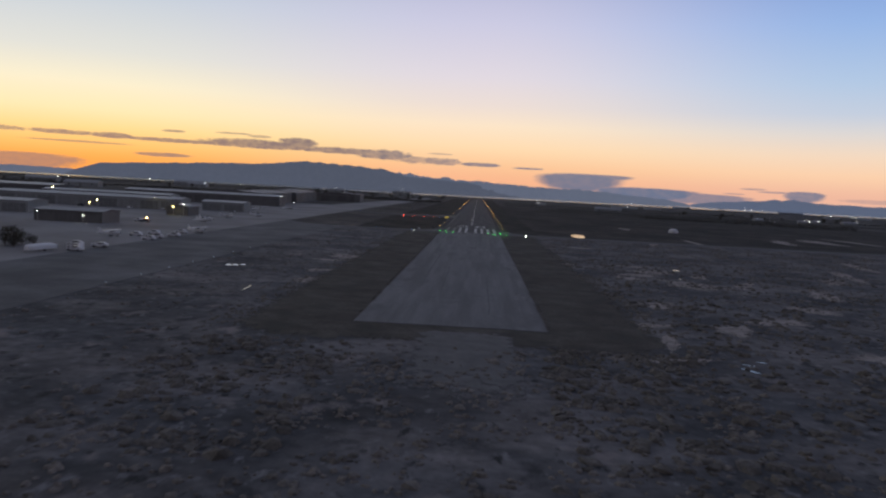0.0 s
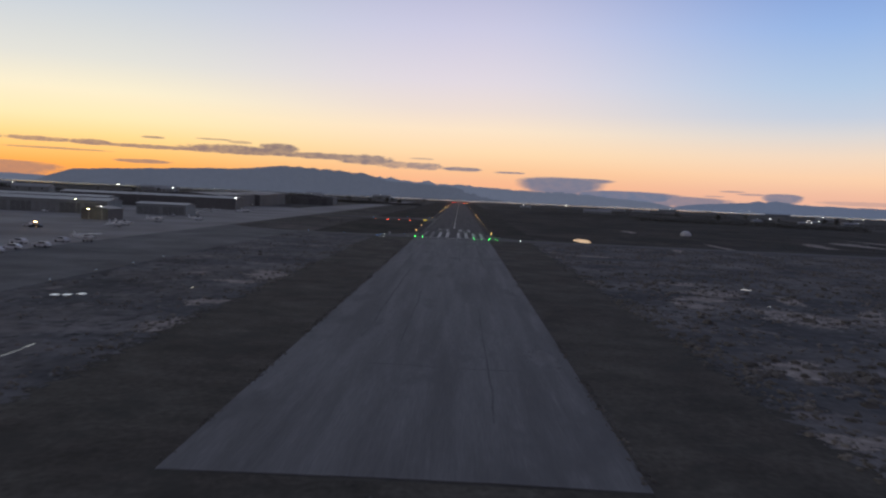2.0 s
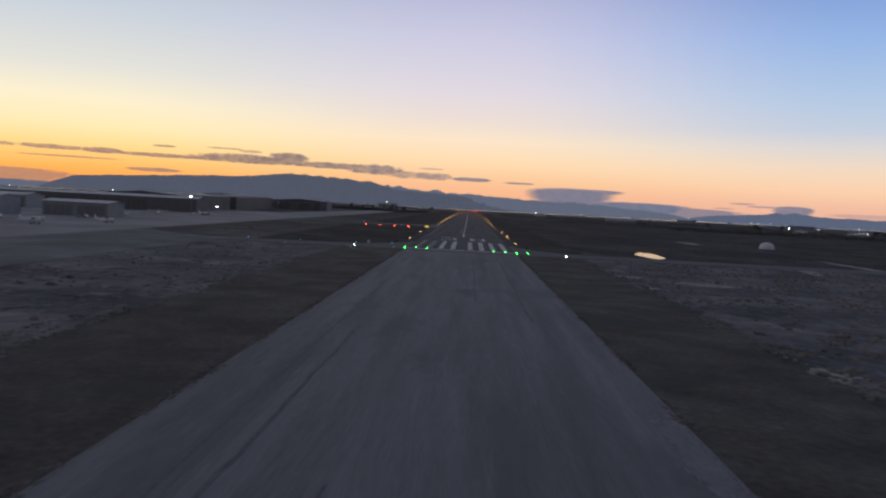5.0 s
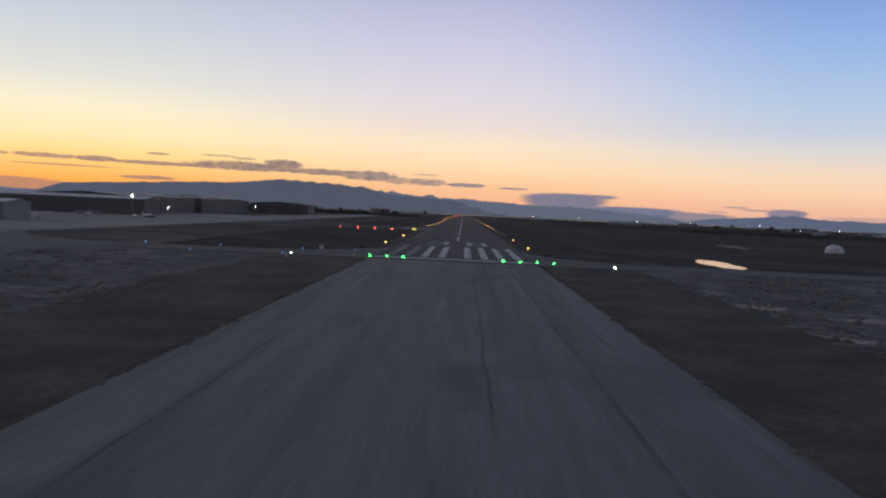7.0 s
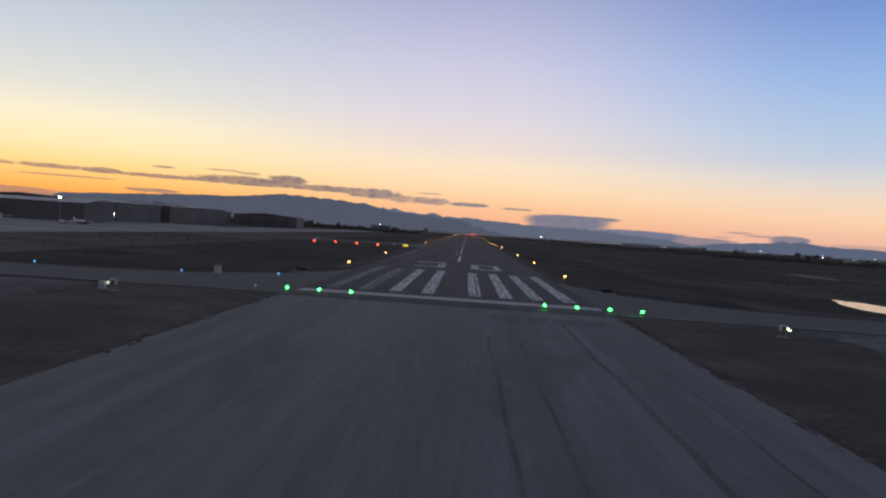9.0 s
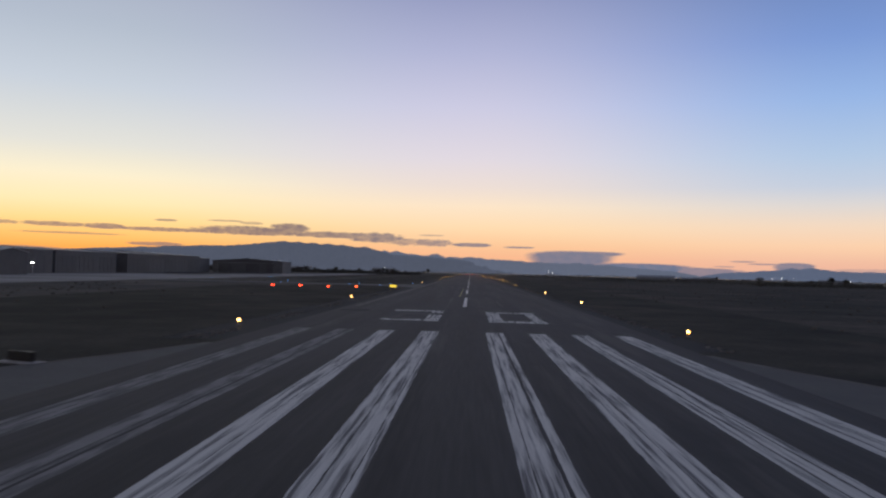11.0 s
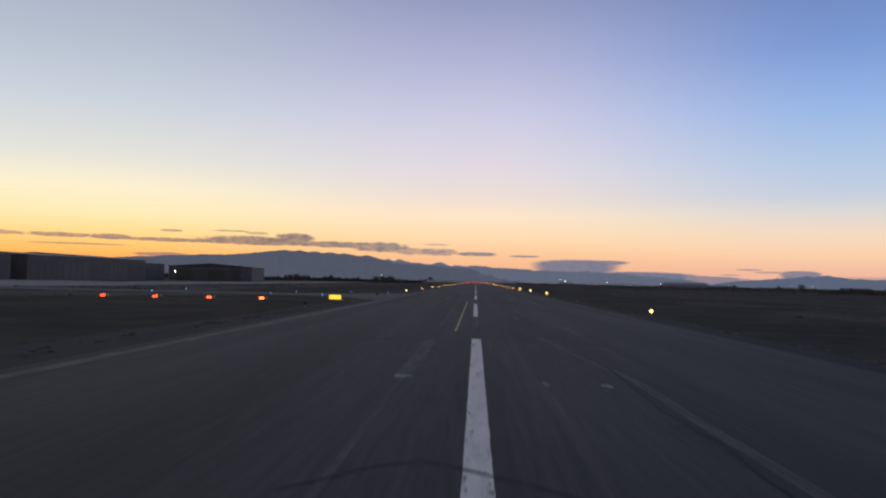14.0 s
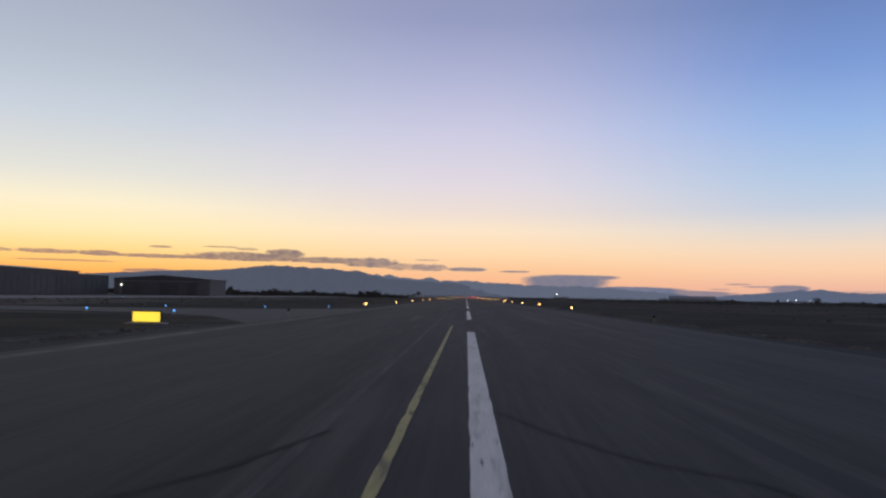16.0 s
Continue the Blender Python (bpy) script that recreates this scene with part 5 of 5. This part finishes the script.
SHORE_LAMPS = [(905, 1520, 7, 0.7), (960, 1560, 7, 0.8), (1020, 1500, 8, 0.6), (700, 2300, 8, 0.9), (560, 2500, 9, 0.9), (-260, 2250, 14, 1.0), (-250, 2260, 11, 0.8),
               (-420, 1900, 9, 0.7), (-700, 1900, 9, 0.7), (300, 1900, 8, 0.6), (350, 1450, 7, 0.5), (770, 1100, 6, 0.6), (820, 1150, 6, 0.5), (-330, 1300, 8, 0.5), (-900, 1300, 9, 0.8),
               (-760, 1000, 9, 0.7)]
for x, y, h, r in FARM_LAMPS + SHORE_LAMPS:
    lamp_post((x, y, 0), h, L_FAR, "distant lamp post with a lit white light", "distant lamp posts", r=r)


def light_aircraft(at, turn, high_wing):
    t = thing("light_aircraft", at, "small white parked propeller aircraft with a " + ("high" if high_wing else "low") + " wing", "aircraft", "parked aircraft", turn=turn)
    part("fuselage", lathe([(0.05, 4.4), (0.16, 4.0), (0.32, 2.2), (0.56, 0.6), (0.62, -0.6), (0.55, -1.6), (0.5, -2.4), (0.36, -2.75), (0.12, -2.85)], 12, axis="y", at=(0, 0, 1.25)), M_AIRFRAME, t)
    part("canopy", lathe([(0.15, 0.9), (0.42, 0.3), (0.5, -0.3), (0.4, -0.9), (0.2, -1.3)], 12, axis="y", at=(0, 0, 1.62)), M_GLASS, t)
    z = 2.05 if high_wing else 0.95
    part("wing", box(-5.2, 5.2, -0.85, 0.65, z, z + 0.17, 0.06), M_AIRFRAME, t)
    part("tailplane", box(-1.7, 1.7, 3.6, 4.4, 1.3, 1.4, 0.03), M_AIRFRAME, t)
    b = bmesh.new()
    prof = [(3.3, 1.35), (4.5, 1.35), (4.75, 2.75), (4.15, 2.75)]
    a = [b.verts.new((-0.05, y, zz)) for y, zz in prof]
    c = [b.verts.new((0.05, y, zz)) for y, zz in prof]
    b.faces.new(a)
    b.faces.new(c[::-1])
    for i in range(4):
        b.faces.new((a[i], c[i], c[(i + 1) % 4], a[(i + 1) % 4]))
    bmesh.ops.recalc_face_normals(b, faces=b.faces[:])
    part("fin", b, M_AIRFRAME, t)
    part("trim_stripe", box(-0.64, 0.64, -1.2, 1.0, 1.18, 1.26, 0.0), M_STRIPE, t)
    part("propeller", box(-0.95, 0.95, -2.98, -2.9, 1.17, 1.33, 0.02), M_BLACK, t)
    part("spinner", lathe([(0.16, -2.82), (0.13, -3.0), (0.02, -3.15)], 10, axis="y", at=(0, 0, 1.25)), M_ALU, t)
    for x, y in ((-1.15, 0.15), (1.15, 0.15), (0, -2.1)):
        part("strut", tube(x * 0.6, y, 0.3, 0.95, 0.05, 0.05, 8, tilt=(0, 0)), M_ALU, t)
        part("wheel", lathe([(0.1, -0.09), (0.24, -0.08), (0.26, 0), (0.24, 0.08), (0.1, 0.09)], 12, axis="x", at=(x * 0.6, y, 0.26)), M_RUBBER, t)
    return t


hi, lo = light_aircraft((-102.8, -102.7, 0.014), 70, True), light_aircraft((-128.6, -24.6, 0.014), 60, False)
for i, (x, y, a) in enumerate([(-152, 136.5, 40), (-131, -12, 75), (-132.6, 25, 85), (-126, 60, 85), (-160, 190, 10), (-146.5, 222, 60), (-118, -141, 90)]):
    copy_thing((hi, lo)[i % 2], pose(x, y, 0.014, 0, 0, a))


def car(at, turn, paint, label):
    t = thing("car", at, label, "car", "parked cars", turn=turn)
    b = bmesh.new()
    prof = [(-2.2, 0.35), (2.2, 0.35), (2.25, 0.7), (1.9, 0.88), (0.95, 0.95), (0.45, 1.42), (-1.2, 1.45), (-1.85, 0.98), (-2.2, 0.92)]
    a = [b.verts.new((-0.88, y, z)) for y, z in prof]
    c = [b.verts.new((0.88, y, z)) for y, z in prof]
    b.faces.new(a)
    b.faces.new(c[::-1])
    for i in range(len(prof)):
        b.faces.new((a[i], c[i], c[(i + 1) % len(prof)], a[(i + 1) % len(prof)]))
    bmesh.ops.recalc_face_normals(b, faces=b.faces[:])
    bmesh.ops.bevel(b, geom=b.edges[:], offset=0.06, segments=2, affect="EDGES")
    part("body", b, paint, t)
    for s in (-1, 1):
        part("side_window", box(s * 0.885 - 0.01, s * 0.885 + 0.01, -1.3, 0.5, 1.0, 1.34), M_GLASS, t)
        for y in (-1.35, 1.35):
            part("wheel", lathe([(0.15, -0.1), (0.31, -0.09), (0.33, 0), (0.31, 0.09), (0.15, 0.1)], 12, axis="x", at=(s * 0.82, y, 0.33)), M_RUBBER, t)
    b = bmesh.new()
    b.faces.new([b.verts.new(p) for p in ((-0.74, 0.97, 1.0), (0.74, 0.97, 1.0), (0.68, 0.53, 1.38), (-0.68, 0.53, 1.38))])
    part("windscreen", b, M_GLASS, t)
    return t


for i, (x, y, a) in enumerate([(-102.8, -193.4, 80), (-110.2, -179.2, 95), (-103.0, -179.6, 100), (-106.4, -186.5, 85), (-114.0, -131.5, 92), (-112.6, -119.2, 80), (-104.4, -136.8, 95), (-102.4, -126.8, 85), (-103.2, -146.0, 90), (-107.1, -107.7, 70)]):
    car((x, y, 0.014), a, M_CARS[0], "white car parked at the edge of the apron")
for i, (x, y, a) in enumerate([(-156.4, -67.5, 85), (-158, -58, 30), (-163, -50, 10), (-150, -47, 60), (-145, -52, 90), (-172, 60, 85), (-166, 60, 88), (-178, 78, 0), (-152, 95, 80), (-150, 215, 20), (-147, 225, 80), (-190, 78, 5), (-210, 76, 0), (-240, 75, 90), (430, 750, 40), (500, 840, 60), (615, 870, 20)]):
    car((x, y, 0.014 if x < 0 else -0.05), a, M_CARS[i % 3], ("white", "dark", "silver")[i % 3] + " car parked beside the hangars" if x < 0 else ("white", "dark", "silver")[i % 3] + " car parked by distant farm buildings")

def trailer(at, turn, length):
    """Long enclosed trailer with a rounded top on a single axle."""
    t = thing("trailer", at, "long white enclosed trailer parked beside the apron", "trailer", turn=turn)
    b = bmesh.new()
    rings = []
    for k, f in ((0, 0.55), (0.04, 0.85), (0.12, 1.0), (0.8, 1.0), (1.0, 0.7)):
        y = length * (k - 0.5)
        sec = [(-0.9 * f, 0.55), (0.9 * f, 0.55), (0.95 * f, 1.3), (0.7 * f, 0.55 + 1.35 * f), (0, 0.55 + 1.5 * f), (-0.7 * f, 0.55 + 1.35 * f), (-0.95 * f, 1.3)]
        rings.append([b.verts.new((x, y, z)) for x, z in sec])
    for p, q in zip(rings, rings[1:]):
        for i in range(7):
            b.faces.new((p[i], p[(i + 1) % 7], q[(i + 1) % 7], q[i]))
    b.faces.new(rings[0])
    b.faces.new(rings[-1][::-1])
    bmesh.ops.recalc_face_normals(b, faces=b.faces[:])
    part("body", b, M_AIRFRAME, t)
    part("drawbar", box(-0.06, 0.06, -length / 2 - 1.2, -length / 2 + 0.2, 0.42, 0.55), M_ALU, t)
    part("jockey_leg", tube(0, -length / 2 - 1.0, 0.0, 0.45, 0.05), M_ALU, t)
    for x in (-0.85, 0.85):
        part("wheel", lathe([(0.12, -0.1), (0.29, -0.09), (0.31, 0), (0.29, 0.09), (0.12, 0.1)], 12, axis="x", at=(x, 0.4, 0.31)), M_RUBBER, t)
        part("mudguard", box(x - 0.16, x + 0.16, 0.0, 0.8, 0.64, 0.7, 0.02), M_AIRFRAME, t)


trailer((-109, -199, 0.014), -10, 10.5)
dome = thing("storage_dome", (138.6, 150, -0.05), "pale grey rounded storage dome standing in the field", "dome")
part("shell", lathe([(3.2, 0.0), (3.2, 0.9), (3.0, 1.7), (2.5, 2.35), (1.7, 2.85), (0.75, 3.1), (0.0, 3.15)], 24), M_DOME, dome)
part("footing", tube(0, 0, -0.05, 0.12, 3.4, 3.4, 24), M_CONC, dome)


def farm_building(at, w, d, h, turn, label):
    t = thing("farm_building", at, label, "building", "distant buildings", turn=turn)
    part("wall", box(-w / 2, w / 2, -d / 2, d / 2, 0, h), M_METAL_WALL, t)
    b = bmesh.new()
    sec = [(-d / 2 - 0.4, h), (d / 2 + 0.4, h), (0, h + d * 0.22)]
    e = [[b.verts.new((x, y, z)) for y, z in sec] for x in (-w / 2 - 0.4, w / 2 + 0.4)]
    for i in range(3):
        b.faces.new((e[0][i], e[0][(i + 1) % 3], e[1][(i + 1) % 3], e[1][i]))
    b.faces.new(e[0])
    b.faces.new(e[1][::-1])
    bmesh.ops.recalc_face_normals(b, faces=b.faces[:])
    part("roof", b, M_ROOF, t)
    part("door", box(-1.8, 1.8, -d / 2 - 0.08, -d / 2 - 0.005, 0.02, h * 0.75), M_DOOR, t)
    for k in (-0.33, 0.33):
        part("window", box(w * k - 0.8, w * k + 0.8, -d / 2 - 0.06, -d / 2 - 0.004, h * 0.4, h * 0.7), M_GLASS, t)


FARMS = [(600, 890, 26, 9, 2.6, 10), (480, 770, 18, 8, 2.4, -15), (420, 790, 15, 8, 2.4, 20), (545, 885, 14, 8, 2.8, 5), (700, 920, 26, 10, 2.8, -8), (226, 957, 44, 12, 4.0, -12),
         (140, 1330, 22, 9, 2.8, 10), (350, 1480, 60, 10, 2.8, 0), (420, 1500, 40, 9, 2.6, 5)]
SHEDS = [(860, 1540, 40, 10, 3, 10), (960, 1590, 30, 10, 3, -10), (700, 2330, 60, 12, 4, 5), (1120, 2460, 90, 12, 4, 5), (-420, 1930, 50, 18, 7, 0), (-260, 2290, 60, 20, 8, 0),
         (-620, 1320, 40, 15, 6, 5), (-800, 1020, 60, 18, 7, 0), (-700, 1500, 80, 20, 8, 0), (-560, 700, 50, 16, 6, 0)]
for x, y, w, d, h, a in FARMS + SHEDS:
    farm_building((x, y, -0.05), w, d, h, a, "low distant steel building with a pale roof")


# ---- trees ----
def tree(at, h, seed, leaves=1000, label="bare-branched dark tree with a ragged crown", spread=0.36):
    rnd = random.Random(seed)
    t = thing("tree", at, label, "tree", "trees")
    b = tube(0, 0, -0.1, h * 0.4, h * 0.035, h * 0.022, 8)
    limbs = []
    for i in range(6):
        a = i * 1.05 + rnd.uniform(-0.3, 0.3)
        z0 = h * rnd.uniform(0.22, 0.4)
        tip = (h * spread * 0.7 * math.cos(a) * rnd.uniform(0.6, 1), h * spread * 0.7 * math.sin(a) * rnd.uniform(0.6, 1))
        z1 = h * rnd.uniform(0.4, 0.8)
        tube(0, 0, z0, z1, h * 0.016, h * 0.005, 5, b, tip)
        limbs.append((tip[0], tip[1], z1))
    limbs.append((0, 0, h * 0.8))
    part("trunk", b, M_BARK, t)
    lobes = [(Vector((rnd.uniform(-1, 1) * h * spread * 0.75, rnd.uniform(-1, 1) * h * spread * 0.75, h * rnd.uniform(0.3, 0.78))), h * spread * rnd.uniform(0.35, 0.6)) for _ in range(11)]
    lobes += [(Vector((0, 0, h * 0.8)), h * spread * 0.45), (Vector((0, 0, h * 0.4)), h * spread * 0.8)]
    vs, fs = [], []
    for i in range(leaves):
        c, r = lobes[i % len(lobes)]
        d = Vector((rnd.gauss(0, 1), rnd.gauss(0, 1), rnd.gauss(0, 1))).normalized()
        o = c + d * r * rnd.uniform(0.45, 1.08)
        o.z = max(o.z, h * 0.05)
        s = h * rnd.uniform(0.02, 0.05)
        u = Vector((rnd.uniform(-1, 1), rnd.uniform(-1, 1), rnd.uniform(-1, 1))).normalized() * s
        v = Vector((rnd.uniform(-1, 1), rnd.uniform(-1, 1), rnd.uniform(-1, 1))).normalized() * s
        k = len(vs)
        vs += [o - u, o + v, o + u, o - v * 0.8]
        fs.append((k, k + 1, k + 2, k + 3))
    me = bpy.data.meshes.new("crown")
    me.from_pydata([tuple(v) for v in vs], [], fs)
    me.materials.append(M_LEAF)
    crown = new("crown", me)
    crown.parent = t
    return t


protos = [tree((-125, -184, -0.05), 5.0, 1, 900, "dark bushy tree beside the apron", 0.55), tree((-300, 1150, -0.05), 11, 2), tree((-250, 1180, -0.05), 9, 3, 1000, spread=0.5)]
for x, y, s in [(-124, -190, 1.1), (-122, -185.5, 0.75), (-127, -195, 1.2), (-121.3, -181.5, 0.5), (-130, -190, 1.3), (-120.8, -191.5, 0.6)]:
    o = copy_thing(protos[0], pose(x, y, -0.05, 0, 0, x * 37 % 360))
    o.scale = (s, s, s)
rnd = random.Random(5)
for i in range(130):
    zone = i % 5
    if zone < 2:  # shelter belt past the hangars
        x, y = rnd.uniform(-520, -70), rnd.uniform(1050, 1500)
    elif zone == 2:
        x, y = rnd.uniform(-1100, -420), rnd.uniform(700, 1300)
    elif zone == 3:
        x, y = rnd.uniform(330, 900), rnd.uniform(700, 1200)
    else:
        x, y = rnd.uniform(-900, 1300), rnd.uniform(1700, 2450)
        if abs(x) < 60:
            x += 150
    o = copy_thing(protos[1 + i % 2], pose(x, y, -0.05, 0, 0, rnd.uniform(0, 360)))
    s = rnd.uniform(0.4, 0.9)
    o.scale = (s * rnd.uniform(0.9, 1.3), s, s)


def shelter_belt(name, x0, y0, x1, y1, h, n, label, seed):
    """A ragged row of bushes and saplings, leaf by leaf."""
    rnd = random.Random(seed)
    vs, fs = [], []
    for i in range(n):
        f = i / n
        top = h * (0.45 + 0.55 * abs(noise.noise((f * 9, seed, 0))) * 1.6 + 0.3 * noise.noise((f * 40, seed, 5)))
        cx, cy = x0 + (x1 - x0) * f + rnd.uniform(-2, 2), y0 + (y1 - y0) * f + rnd.uniform(-6, 6)
        for _ in range(26):
            o = Vector((cx + rnd.gauss(0, h * 0.35), cy + rnd.gauss(0, h * 0.3), max(0.0, top * rnd.random() ** 0.8)))
            s = h * rnd.uniform(0.05, 0.13)
            u = Vector((rnd.uniform(-1, 1), rnd.uniform(-1, 1), rnd.uniform(-1, 1))).normalized() * s
            v = Vector((rnd.uniform(-1, 1), rnd.uniform(-1, 1), rnd.uniform(-1, 1))).normalized() * s
            k = len(vs)
            vs += [tuple(o - u), tuple(o + v), tuple(o + u), tuple(o - v * 0.8)]
            fs.append((k, k + 1, k + 2, k + 3))
    me = bpy.data.meshes.new(name)
    me.from_pydata(vs, [], fs)
    me.materials.append(M_LEAF)
    return tagged(new(name, me), label, "bushes", kind="stuff")


shelter_belt("bushes", -150, 905, -62, 960, 4.5, 260, "dark ragged row of bushes beyond the hangars", 1)
shelter_belt("bushes", -420, 1000, -140, 930, 6.0, 420, "dark ragged row of bushes and small trees", 2)
shelter_belt("bushes", 120, 760, 640, 640, 2.6, 700, "low dark hedge at the far edge of the field", 3)
shelter_belt("bushes", 60, 1250, 520, 1150, 3.4, 420, "low dark hedge at the far edge of the field", 4)
shelter_belt("bushes", -1000, 820, -420, 900, 6.0, 420, "dark ragged row of bushes and small trees", 5)
shelter_belt("bushes", -3300, 2420, -640, 2480, 8.0, 620, "dark shore vegetation along the distant lake", 21)
shelter_belt("bushes", -1500, 1750, -420, 1650, 6.0, 420, "dark ragged row of bushes and small trees", 22)
shelter_belt("bushes", -700, 2300, 1500, 2380, 6.0, 700, "dark shore vegetation along the distant lake", 6)
shelter_belt("bushes", 200, 560, 420, 480, 4.2, 240, "dark ragged bushes in the field", 7)
shelter_belt("bushes", 50, 980, 760, 860, 3.2, 700, "low dark hedge at the far edge of the field", 8)
shelter_belt("bushes", 70, 640, 300, 600, 1.6, 260, "low dark weeds at the far edge of the field", 9)
